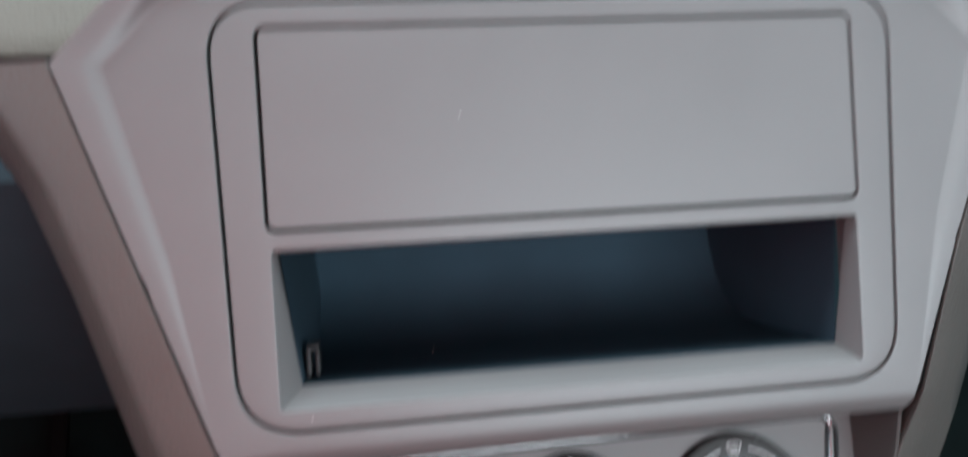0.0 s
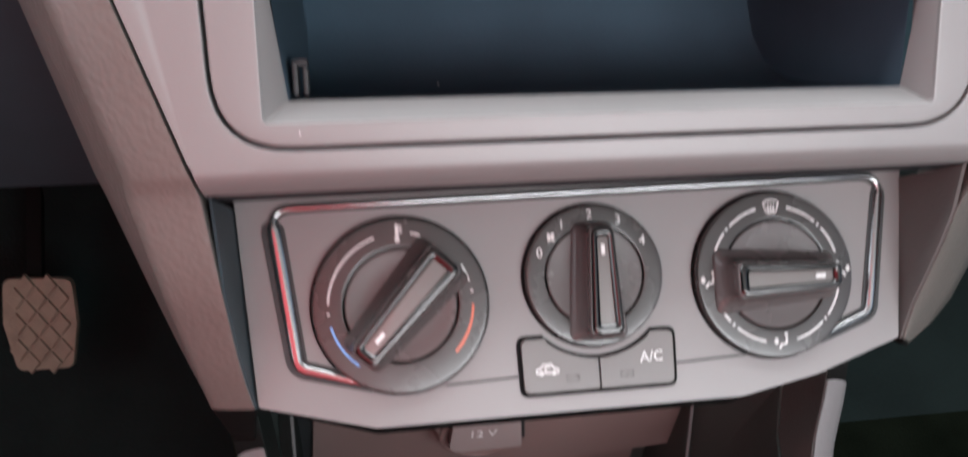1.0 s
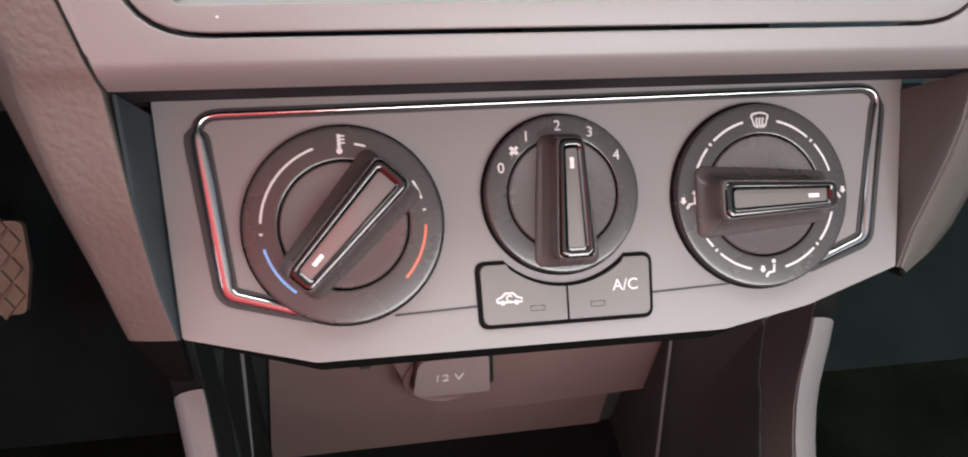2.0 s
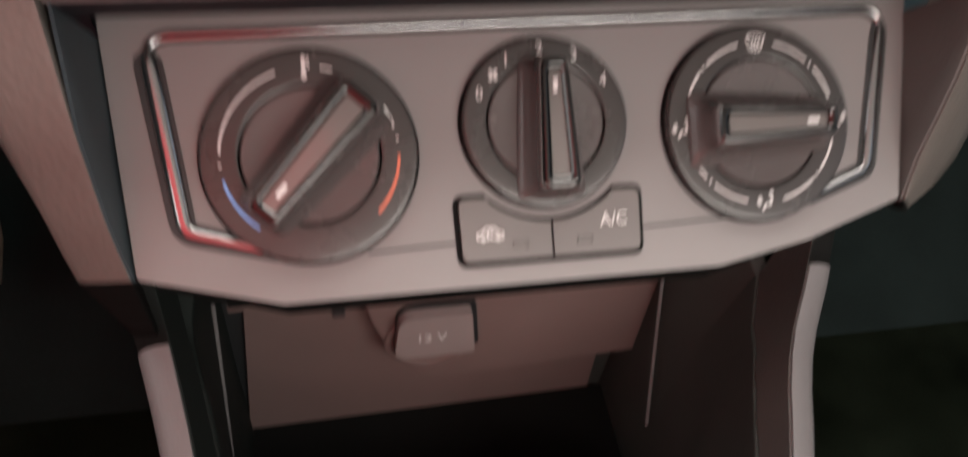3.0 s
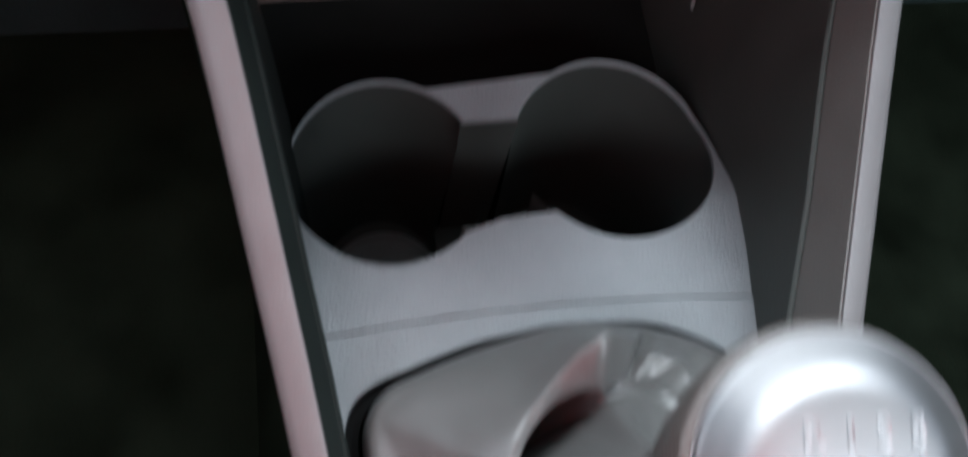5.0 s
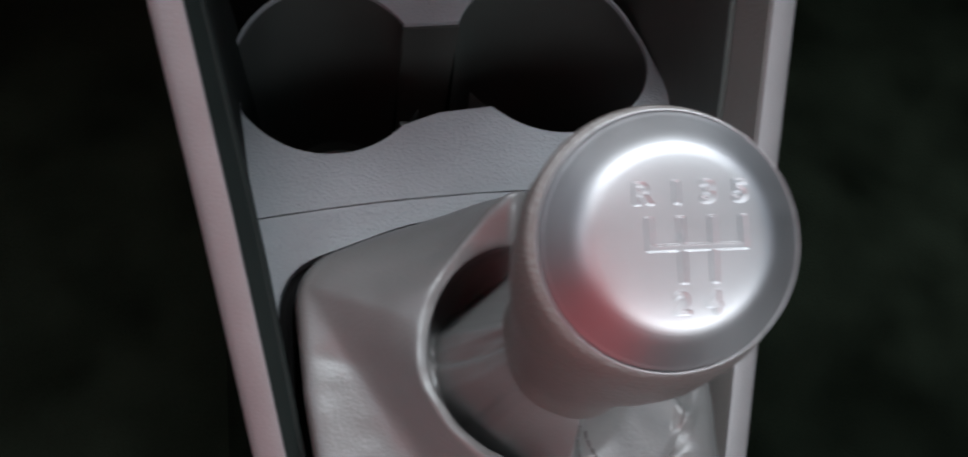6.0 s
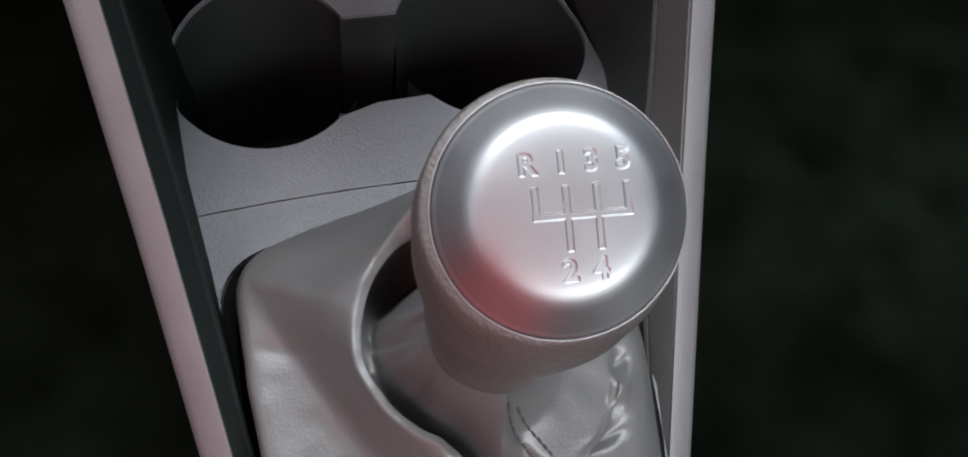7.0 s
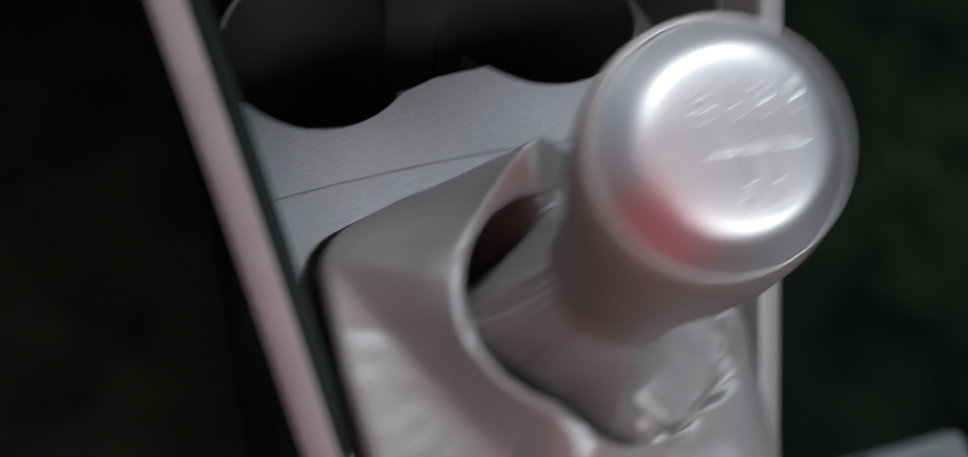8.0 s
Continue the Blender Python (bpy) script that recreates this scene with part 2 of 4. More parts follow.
def band(pts, width, z0, z1):
    """A flat line of some width along 2D points, lying at z0 and z1 thick."""
    k = len(pts)
    left, right = [], []
    for i in range(k):
        a, b = Vector(pts[max(i - 1, 0)]), Vector(pts[min(i + 1, k - 1)])
        d = (b - a).normalized()
        nrm = Vector((-d.y, d.x)) * width / 2
        left.append((pts[i][0] + nrm.x, pts[i][1] + nrm.y))
        right.append((pts[i][0] - nrm.x, pts[i][1] - nrm.y))
    rings = [[(*left[i], z0), (*left[i], z1), (*right[i], z1), (*right[i], z0)] for i in range(k)]
    return loft(rings)


def arc(cx, cy, r, a0, a1, n=18):
    return [(cx + r * math.cos(radians(a0 + (a1 - a0) * i / n)), cy + r * math.sin(radians(a0 + (a1 - a0) * i / n))) for i in range(n + 1)]


def words(text, size, x, y, z, turn=0.0, thick=0.0001, bevel=0.0, bold=0.0):
    """Letters as a bmesh, centred at x, y."""
    cu = bpy.data.curves.new("letters", "FONT")
    cu.body, cu.size, cu.align_x, cu.align_y, cu.extrude, cu.bevel_depth, cu.offset = text, size, "CENTER", "CENTER", thick, bevel, bold
    cu.resolution_u = 3
    ob = bpy.data.objects.new("letters", cu)
    me = bpy.data.meshes.new_from_object(ob)
    bm = bmesh.new()
    bm.from_mesh(me)
    bpy.data.objects.remove(ob)
    bpy.data.meshes.remove(me)
    bm.transform(pose(x, y, z, 0, 0, turn))
    return bm


def lerp(a, b, t):
    return a + (b - a) * t


def table(pairs, x):
    """Straight-line table lookup."""
    for (x0, y0), (x1, y1) in zip(pairs, pairs[1:]):
        if x <= x1:
            return y0 + (y1 - y0) * max(0.0, (x - x0) / (x1 - x0))
    return pairs[-1][1]


# ---- cabin shell ----
def shell():
    lone("floor", box(-0.75, -1.1, -0.03, 0.75, 0.75, 0.0, 0), CARPET, "black carpeted car floor", "floor", kind="structure")
    lone("wall_firewall", box(-0.75, 0.62, 0.0, 0.75, 0.66, 0.70, 0), FELT, "front bulkhead felt with haze put into its colour", "wall", kind="structure")
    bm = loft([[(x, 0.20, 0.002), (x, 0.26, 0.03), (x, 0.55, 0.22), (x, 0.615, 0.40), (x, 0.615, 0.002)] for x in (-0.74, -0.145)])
    lone("toe_board", join(bm, loft([[(x, 0.20, 0.002), (x, 0.26, 0.03), (x, 0.55, 0.22), (x, 0.615, 0.40), (x, 0.615, 0.002)] for x in (0.145, 0.74)])), FELT, "added toe board felt with haze put into its colour", "floor", kind="structure")
    lone("wall_rear", box(-0.75, -1.14, 0.0, 0.75, -1.10, 1.25, 0), CARPET, "plain dark rear wall of the cabin", "wall", kind="structure")
    # unseen stand-in for red clothing, added to bounce red light onto the dash
    lone("red_bounce_panel", box(-0.56, -0.49, 0.30, -0.045, -0.45, 1.08, 0), MAROON, "unseen red panel added to throw red light forward", "wall", kind="structure")
    lone("ceiling", box(-0.75, -1.1, 1.25, 0.75, 0.05, 1.28, 0), LINING, "plain grey fabric headlining", "ceiling", kind="structure")
    for s, nm in ((-1, "wall_driver_side"), (1, "wall_passenger_side")):
        x0, x1 = sorted((s * 0.75, s * 0.79))
        lone(nm, box(x0, -1.1, 0.0, x1, 0.66, 0.80, 0), CARPET, "plain black lower door lining", "wall", kind="structure")
    # the tunnel under the console
    bm = loft([[(-0.14, y, 0), (-0.085, y, 0.15), (0.085, y, 0.15), (0.14, y, 0)] for y in (-1.05, 0.6)])
    lone("tunnel", bm, CARPET, "black carpet over the transmission tunnel", "tunnel", kind="structure")


shell()


# ---- dashboard ----
def dashboard_top():
    ob = thing("dashboard_pad", "sunlit beige upper dashboard pad behind the centre stack", "dashboard", (0, 0.2, 0.6))
    prof = [(0.62, 0.64), (0.62, 0.70), (0.40, 0.715), (0.16, 0.70), (0.075, 0.675), (0.068, 0.668), (0.09, 0.655), (0.30, 0.64)]
    rings = [[(x, y, z) for y, z in prof] for x in (-0.74, -0.4, -0.165, 0.165, 0.4, 0.74)]
    part("pad", loft(rings), BEIGE, ob)
    low = [(0.11, 0.652), (0.075, 0.645), (0.06, 0.62), (0.065, 0.56), (0.13, 0.43), (0.30, 0.42), (0.30, 0.652)]
    for s in (-1, 1):
        rings = [[(s * x, y, z) for y, z in low] for x in (0.152, 0.3, 0.5, 0.74)]
        part("lower_panel", loft(rings), LOWDASH, ob, "dark lower dashboard panel")


dashboard_top()


def turn_under(y):
    """The fascia's foot bends back below the stereo opening."""
    return -0.0060 * min(1.0, max(0.0, (-0.1248 - y) / 0.0072)) ** 1.8


def fascia():
    ob = thing("centre_stack_fascia", "satin taupe plastic centre stack fascia around the stereo opening", "dashboard trim", RADIO @ Vector((0, -0.06, 0)))
    half = [(0.1100, -0.1314), (0.1122, -0.1225), (0.1222, -0.066), (0.1372, -0.0095), (0.1205, 0.0085), (0.098, 0.016)]
    outl = rounded([(-x, y, 0.0) for x, y in half] + [(x, y, 0.0) for x, y in reversed(half)])
    hole = rounded([(-0.1060, -0.1200, 0.020), (0.1060, -0.1200, 0.020), (0.1087, 0.0086, 0.017), (-0.1087, 0.0086, 0.017)], 8)
    bm = plate(outl, [hole], -0.016, 0.0, 0.0006, first=1)
    for y in (-0.1248, -0.1262, -0.1275, -0.1288, -0.1298, -0.1306):
        bmesh.ops.bisect_plane(bm, geom=list(bm.verts) + list(bm.edges) + list(bm.faces), plane_co=(0, y, 0), plane_no=(0, 1, 0))
    # raised wings outside the crease
    rim = [(0.1123, -0.1235, 0.0), (0.1290, -0.074, 0.0002), (0.1505, -0.0085, 0.0036), (0.1300, 0.0140, 0.0034), (0.100, 0.024, 0.0034)]
    crease = [(0.1122, -0.1225, 0.0), (0.1222, -0.066, 0.0), (0.1372, -0.0095, 0.0), (0.1205, 0.0085, 0.0), (0.098, 0.016, 0.0)]
    for s in (-1, 1):
        rings = []
        for (x, y, z), (a, b, c) in zip(rim, crease):
            mid = [(lerp(a, x, t), lerp(b, y, t), z * h) for t, h in ((0, 0), (0.08, 0.06), (0.18, 0.25), (0.30, 0.52), (0.45, 0.74), (0.70, 0.90), (1.0, 1.0))]
            rings.append([(s * p, q, r) for p, q, r in mid] + [(s * x, y, z - 0.016), (s * a, b, -0.016)])
        bm = join(bm, loft(rings))
    for v in bm.verts:
        v.co.z += turn_under(v.co.y)
    part("surround", bm, FASCIA, ob, m=RADIO)
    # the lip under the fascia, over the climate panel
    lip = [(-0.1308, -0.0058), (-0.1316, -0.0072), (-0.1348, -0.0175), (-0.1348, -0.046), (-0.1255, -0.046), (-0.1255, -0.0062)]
    part("lower_lip", loft([[(x, y, z) for y, z in lip] for x in (-0.1095, 0.1095)]), UNDER, ob, "fascia underside darkened for shade", m=RADIO)


fascia()


def stereo_panel():
    ob = thing("stereo_panel", "satin taupe stereo surround with blanking plate over an empty storage slot", "dashboard panel", RADIO @ Vector((0, -0.06, -0.01)))
    outl = rounded([(-0.1050, -0.1190, 0.019), (0.1050, -0.1190, 0.019), (0.1077, 0.0076, 0.016), (-0.1077, 0.0076, 0.016)], 8)
    h1 = rrect(-0.0948, -0.0598, 0.0948, 0.0012, 0.003, 4)
    h2 = rrect(-0.0934, -0.1128, 0.0934, -0.0652, 0.0012, 3)
    part("bezel", plate(outl, [h1, h2], -0.012, 0.0, 0.0007), FASCIA, ob, m=RADIO)
    part("blanking_plate", plate(rrect(-0.0936, -0.0586, 0.0936, 0.0, 0.0022, 4), (), -0.006, 0.0002, 0.0007), FASCIA, ob, m=RADIO)
    part("gap_backing", box(-0.098, -0.062, -0.0125, 0.098, 0.004, -0.0065, 0), BLACK, ob, "dark gap behind the blanking plate", m=RADIO)
    # chamfered mouth of the slot, then the box behind
    mouth = [[(-0.0934, -0.1128, -0.0012), (0.0934, -0.1128, -0.0012), (0.0934, -0.0652, -0.0012), (-0.0934, -0.0652, -0.0012)],
             [(-0.0882, -0.1082, -0.0100), (0.0908, -0.1090, -0.0100), (0.0929, -0.0655, -0.003), (-0.0928, -0.0655, -0.003)],
             [(-0.0876, -0.1076, -0.0115), (0.0904, -0.1086, -0.0115), (0.0925, -0.0657, -0.005), (-0.0922, -0.0657, -0.005)]]
    part("slot_mouth", loft(mouth, caps=(False, False)), FASCIA, ob, "bevelled taupe mouth of the storage slot", m=RADIO, smooth=20)
    # the box: its floor runs up into the rear wall in one curve
    inner = []
    for d, up in ((-0.0115, 0.0), (-0.030, 0.0), (-0.055, 0.0), (-0.075, 0.002), (-0.090, 0.008), (-0.100, 0.018), (-0.105, 0.030), (-0.107, 0.0405)):
        k = (-0.0115 - d) / 0.0955
        y1 = lerp(-0.0657, -0.0662, k)
        y0 = min(-0.1081 + up, y1 - 0.001)
        inner.append([(lerp(-0.0876, -0.0850, k), y0, d), (lerp(0.0904, 0.0870, k), y0 - 0.0005 * (1 - k), d), (lerp(0.0925, 0.0880, k), y1, d), (lerp(-0.0922, -0.0870, k), y1, d)])
    part("slot_box", loft(inner, caps=(False, True)), SLOT, ob, "dark empty storage box", m=RADIO, smooth=60)
    clip = join(box(-0.0868, -0.1068, -0.030, -0.0852, -0.0975, -0.020, 0.0004), box(-0.0868, -0.0985, -0.030, -0.0825, -0.0968, -0.022, 0.0004), box(-0.0840, -0.1068, -0.030, -0.0825, -0.0990, -0.022, 0.0004))
    part("clip", clip, BLACK, ob, "small black retaining clip", m=RADIO)


# The blue lift in this colour stands in for haze over the slot.
SLOT = mat("hazed_slot_plastic", (0.034, 0.056, 0.076), 0.9, grain=0.001, depth=0.0001, vary=0.12, dirt=(40, 0.05), spec=0.2)
stereo_panel()

for x, y, z in ((-0.0352, -0.0272, 0.0002), (-0.0845, -0.1155, 0.0), (-0.0440, -0.1049, -0.045)):
    bm = bmesh.new()
    bmesh.ops.create_icosphere(bm, subdivisions=1, radius=0.00024)
    bm.transform(RADIO @ Matrix.Translation((x, y, z + 0.0002)) @ Matrix.Diagonal((0.8, 1.5, 0.5, 1)))
    lone("dust_speck", bm, SPECK, "tiny pale speck of dust on the stereo panel", "dust")


RIDGE = [(0.1080, 0.0592, 0.034), (0.1064, 0.034, 0.0217), (0.1045, 0.016, 0.0115), (0.1033, 0.008, 0.0062), (0.1020, 0.0015, 0.0020)]
RIDGE_PASSENGER = [(0.1080, 0.0592, 0.034), (0.1072, 0.0463, 0.0242), (0.1060, 0.0372, 0.0192), (0.1050, 0.0275, 0.0123), (0.1035, 0.0178, 0.0059), (0.1020, 0.0068, 0.0008)]


def bolster(s):
    """Grained pad strip that runs down beside the fascia to the console rail: a front facet, then a flank that falls away."""
    ob = thing("side_bolster", "grained taupe pad strip beside the centre stack", "dashboard trim", (s * 0.125, -0.06, 0.58), group="side bolsters")
    wide = 0.003 if s > 0 else 0.0
    seam = [RADIO @ Vector(p) for p in ((0.1513, -0.0075, 0.0030), (0.1405, -0.0410, 0.0019), (0.1297, -0.0740, 0.0008), (0.1128 + wide * 0.8, -0.1250, -0.0012), (0.1105 + wide, -0.1312, -0.0030))]
    seam += [CLIMATE @ Vector(p) for p in (RIDGE_PASSENGER if s > 0 else RIDGE)[1:]]
    back = Vector((0, 0.80, -0.60))
    if s > 0:
        flank = [Vector(v) for v in ((0.046, 0.018, -0.020), (0.040, 0.018, -0.020), (0.036, 0.018, -0.022), (0.0345, 0.017, -0.030), (0.0345, 0.0155, -0.038), (0.0346, 0.0144, -0.0427), (0.0325, 0.0144, -0.0369), (0.0297, 0.0130, -0.0287), (0.0232, 0.0100, -0.0219), (0.0067, 0.0030, -0.0066))]
        facet = [v * 0.30 + Vector((0, -0.0012, 0.0012)) * min(1, v.length / 0.03) for v in flank]
    else:
        flank = [Vector((w, 0, 0)) + back * 0.022 for w in (0.036, 0.0275, 0.0265, 0.0285, 0.0290, 0.0235, 0.0200, 0.0188, 0.0178)]
        facet = [Vector((w, 0, 0)) + back * 0.003 for w in (0.022, 0.0155, 0.0150, 0.0160, 0.0185, 0.0155, 0.0132, 0.0128, 0.0125)]
    rings = []
    for p, f, o in zip(seam, facet, flank):
        deep = back * min(0.030, 0.6 * o.length)
        pts = [p + deep * 0.4, p + back * 0.0012, p + f * 0.02, p + f * 0.10 - back * 0.0003, p + f * 0.55 - back * 0.0004, p + f * 0.88, p + f.lerp(o, 0.05), p + f.lerp(o, 0.16), p + f.lerp(o, 0.60), p + o, p + o + deep, p + o * 0.4 + deep * 1.2]
        rings.append([Vector((s * q.x, q.y, q.z)) for q in pts])
    dense = [[tuple(lerp(q, r, k / 3)) for q, r in zip(a, b)] for a, b in zip(rings, rings[1:]) for k in range(3)]
    dense.append([tuple(q) for q in rings[-1]])
    part("pad", loft(dense), PAD, ob, smooth=50)
    end = rings[-1]
    down = (CLIMATE.to_3x3() @ Vector((0, -1, 0))).normalized()
    cap = [[tuple(p + down * 0.0002) for p in end], [tuple(p + down * 0.0030 + Vector((0, 0.002, 0))) for p in end]]
    if s < 0:
        mid = sum(end, Vector()) / len(end)
        at = Vector((-0.1185, -0.0500, 0.4500))
        cap = cap[:1] + [[tuple(q.lerp(at + (q - mid) * 0.55, t)) for q in end] for t in (0.15, 0.6, 1.0)]
    # black colour paints the shade on the pad's lower end
    part("end_cap", loft(cap), PIT, ob, "lower end painted black for shade", smooth=50)
    line = [(s * (p.x - 0.0009), p.y + 0.0006, p.z - 0.0006) for p in seam[:4]]
    part("joint", sweep(line, [(0.0003 * math.cos(t), 0.0003 * math.sin(t)) for t in np.linspace(0, 2 * math.pi, 8, endpoint=False)], flat=Vector((0, -0.8, 0.6))), GAP, ob, "dark joint beside the fascia")


bolster(-1)
bolster(1)


# ---- climate panel ----
def dial(parent, cx, cy, r, ri, turn, scale, name):
    """One turning control: bezel ring, inner dish, grip with chrome frame, insert and pointer."""
    ring = part(name, lathe([(r, -0.001), (r, 0.0028), (r - 0.0004, 0.0034), (r - 0.0012, 0.0036), (ri + 0.0008, 0.0036), (ri + 0.0003, 0.0034), (ri + 0.0002, 0.001)], cx, cy, 72, (False, False)), DIAL, parent, "satin black control dial", CLIMATE)
    part("gap", lathe([(r + 0.0007, -0.001), (r + 0.0007, 0.00035), (r - 0.001, 0.00035)], cx, cy, 64, (False, True)), GAP, ring, m=CLIMATE)
    part("dish", lathe([(ri - 0.0003, 0.0004), (ri - 0.0003, 0.0032), (ri - 0.0007, 0.0036), (ri - 0.003, 0.0035), (ri * 0.5, 0.0030)], cx, cy, 64, (False, True)), DISC, ring, "smoke grey dish", CLIMATE)
    m = CLIMATE @ pose(cx, cy - 0.0012, 0, 0, 0, turn) @ Matrix.Translation((-0.035 * scale, 0, 0))
    L, W = scale * 0.905, 0.0044 * (scale / 0.0200) ** 0.5
    # grip body: broad flared foot that reaches over the ring at both ends, narrow crest
    wf = ri * 0.52
    lf = ri * 1.17
    rings = []
    for z, l, k, rr in ((0.0034, lf, 0.0, 0.0030), (0.0038, lf, 0.01, 0.0030), (0.0043, lf * 0.99, 0.08, 0.0028), (0.0048, lerp(lf, L, 0.15), 0.28, 0.0028), (0.0056, lerp(lf, L, 0.35), 0.52, 0.0028), (0.0070, lerp(lf, L, 0.65), 0.76, 0.0027), (0.0092, lerp(lf, L, 0.9), 0.91, 0.0025), (0.0118, L * 1.05, 0.98, 0.0022), (0.0134, L * 1.04, 1.0, 0.0020), (0.0141, L * 1.01, 1.04, 0.0018), (0.0141, L * 0.97, 1.10, 0.0014), (0.0120, L * 0.96, 1.12, 0.0012)):
        w = lerp(wf, W * 1.13, k)
        rings.append([(x, y, z) for x, y in taper(l, w, rr)])
    part("grip", loft(rings), DISC, ring, "smoke black tapered grip", m, 60)
    part("grip_frame", ringplate(taper(L * 1.01, W * 1.02, 0.0020), taper(L - 0.0026, W - 0.0021, 0.0008), 0.0126, 0.0150), GRIPCHROME, ring, "thin chrome frame", m)
    part("insert", plate(taper(L - 0.0024, W - 0.0019, 0.0008), (), 0.0125, 0.0137, 0.0002), INSERT, ring, "warm grey insert", m)
    part("pointer", plate(rrect(L * 0.50, -0.00055, L * 0.69, 0.00055, 0.0002, 2), (), 0.0135, 0.0139, 0), WHITE, ring, "white pointer mark", m, smooth=0)
    return ring


def taper(l, w, r):
    """Outline of the grip: broader at the tail, slimmer at the pointer."""
    return rounded([(-l, -w * 1.16, r), (l, -w * 0.80, r), (l, w * 0.80, r), (-l, w * 1.16, r)], 4)


def ringplate(outer, inner, z0, z1):
    def blend(t, z):
        return [(lerp(a[0], b[0], t), lerp(a[1], b[1], t), z) for a, b in zip(outer, inner)]
    return loft([blend(0, z0), blend(0.03, z1 - 0.0007), blend(0.2, z1 - 0.00015), blend(0.45, z1), blend(0.7, z1 - 0.00015), blend(0.97, z1 - 0.0007), blend(1, z0)], caps=(False, False))


def marks(parent, lines, colour, label=""):
    for pts, w in lines:
        part("scale_mark", band(pts, w, 0.0035, 0.00372), colour, parent, label, CLIMATE, 0)


def climate_panel():
    ob = thing("climate_panel", "taupe climate control panel with three dials and chrome trim", "control panel", CLIMATE @ Vector((0, 0.02, -0.01)))
    outl = rounded([(-0.1012, 0.0015, 0.001), (-0.068, -0.0072, 0.004), (0.046, -0.0072, 0.010), (0.072, -0.0022, 0.006), (0.1008, 0.0072, 0.001), (0.1072, 0.0660, 0.001), (-0.1060, 0.0660, 0.001)], 4)
    part("panel", plate(outl, (), -0.006, 0.0, 0.0012, 3), FASCIA, ob, m=CLIMATE)
    under = [(-0.0985, 0.0040), (-0.068, -0.005), (0.046, -0.005), (0.072, 0.0008), (0.0985, 0.0095)]
    rings = [[(x, y, -0.0055), (x * 0.99, y + 0.002, -0.022), (x * 0.98, y + 0.03, -0.022), (x, y + 0.03, -0.0055)] for x, y in under]
    part("underside", loft(rings), PIT, ob, "underside painted black for shade", CLIMATE)
    for s in (-1, 1):
        rings = []
        for x, y, h in [(0.1076, 0.0592, 0.0300)] + (RIDGE_PASSENGER if s > 0 else RIDGE)[1:]:
            xp = min(table([(-0.02, 0.0985), (0.0015, 0.1008), (0.066, 0.1058)], y), x - 0.0006)
            rings.append([(s * (x + 0.0002), y, h - 0.0006), (s * (x - 0.0004), y, h - 0.0014), (s * (xp + 0.0006), y, -0.007), (s * (x + 0.004), y, -0.007)])
        part("side_cheek", loft(rings), CHEEK if s > 0 else CHEEKSHADE, ob, "recessed grained cheek", CLIMATE)
    # chrome trim: two bright ridges on a black bed
    path = rounded([(-0.0680, 0.0052, 0), (-0.0897, 0.0118, 0.004), (-0.0958, 0.0585, 0.006), (0.0990, 0.0602, 0.006), (0.0912, 0.0160, 0.004), (0.0730, 0.0091, 0)], 7)
    wide = [0.62 if y > 0.055 else (1.5 if x < 0 else 1.2) * table([(0.005, 0.55), (0.020, 1.0), (0.050, 1.0), (0.0585, 0.6)], y) for x, y in path]
    rings_a, rings_b = [], []
    k = len(path)
    for i, (x, y) in enumerate(path):
        a, b = Vector(path[max(i - 1, 0)]), Vector(path[min(i + 1, k - 1)])
        d = (b - a).normalized()
        nx, ny = -d.y, d.x
        w = 0.0029 * wide[i]
        sec_a = [(-0.62, 0.0), (-0.61, 0.0006), (-0.52, 0.0013), (-0.22, 0.0018), (0.15, 0.0017), (0.42, 0.0010), (0.5, 0.0)]
        sec_b = [(-0.85, -0.0004), (-0.85, 0.0004), (0.85, 0.0004), (0.85, -0.0004)]
        rings_a.append([(x + nx * s * w, y + ny * s * w, z) for s, z in sec_a])
        rings_b.append([(x + nx * s * w, y + ny * s * w, z) for s, z in sec_b])
    part("chrome_trim", loft(rings_a), CHROME, ob, "chrome trim strip", CLIMATE, 60)
    part("trim_gap", loft(rings_b), BLACK, ob, "dark gap round the trim", CLIMATE)
    for a, b in (((-0.047, 0.0036), (-0.0245, 0.0044)), ((0.0250, 0.0048), (0.0480, 0.0056))):
        part("panel_joint", band([a, b], 0.0005, -0.0002, 0.0004), BLACK, ob, "fine dark joint", CLIMATE)

    # temperature
    c = (-0.0590, 0.0283)
    d1 = dial(ob, *c, 0.0259, 0.0168, 227, 0.0202, "temperature_dial")
    rr = 0.0212
    marks(d1, [(arc(*c, rr, 109, 176), 0.00055), (arc(*c, rr, 72, 80, 4), 0.00055), (arc(*c, rr, 16, 30, 5), 0.00055)], WHITE, "white scale line")
    marks(d1, [(arc(*c, rr, 183, 184.5, 2), 0.0008), (arc(*c, rr, 7, 8.5, 2), 0.0008)], WHITE)
    marks(d1, [(arc(*c, rr, 194, 232), 0.00065)], BLUE, "blue cold scale line")
    marks(d1, [(arc(*c, rr, -44, -3), 0.00065)], RED, "orange-red hot scale line")
    x, y = c[0] - 0.0002, c[1] + 0.0211
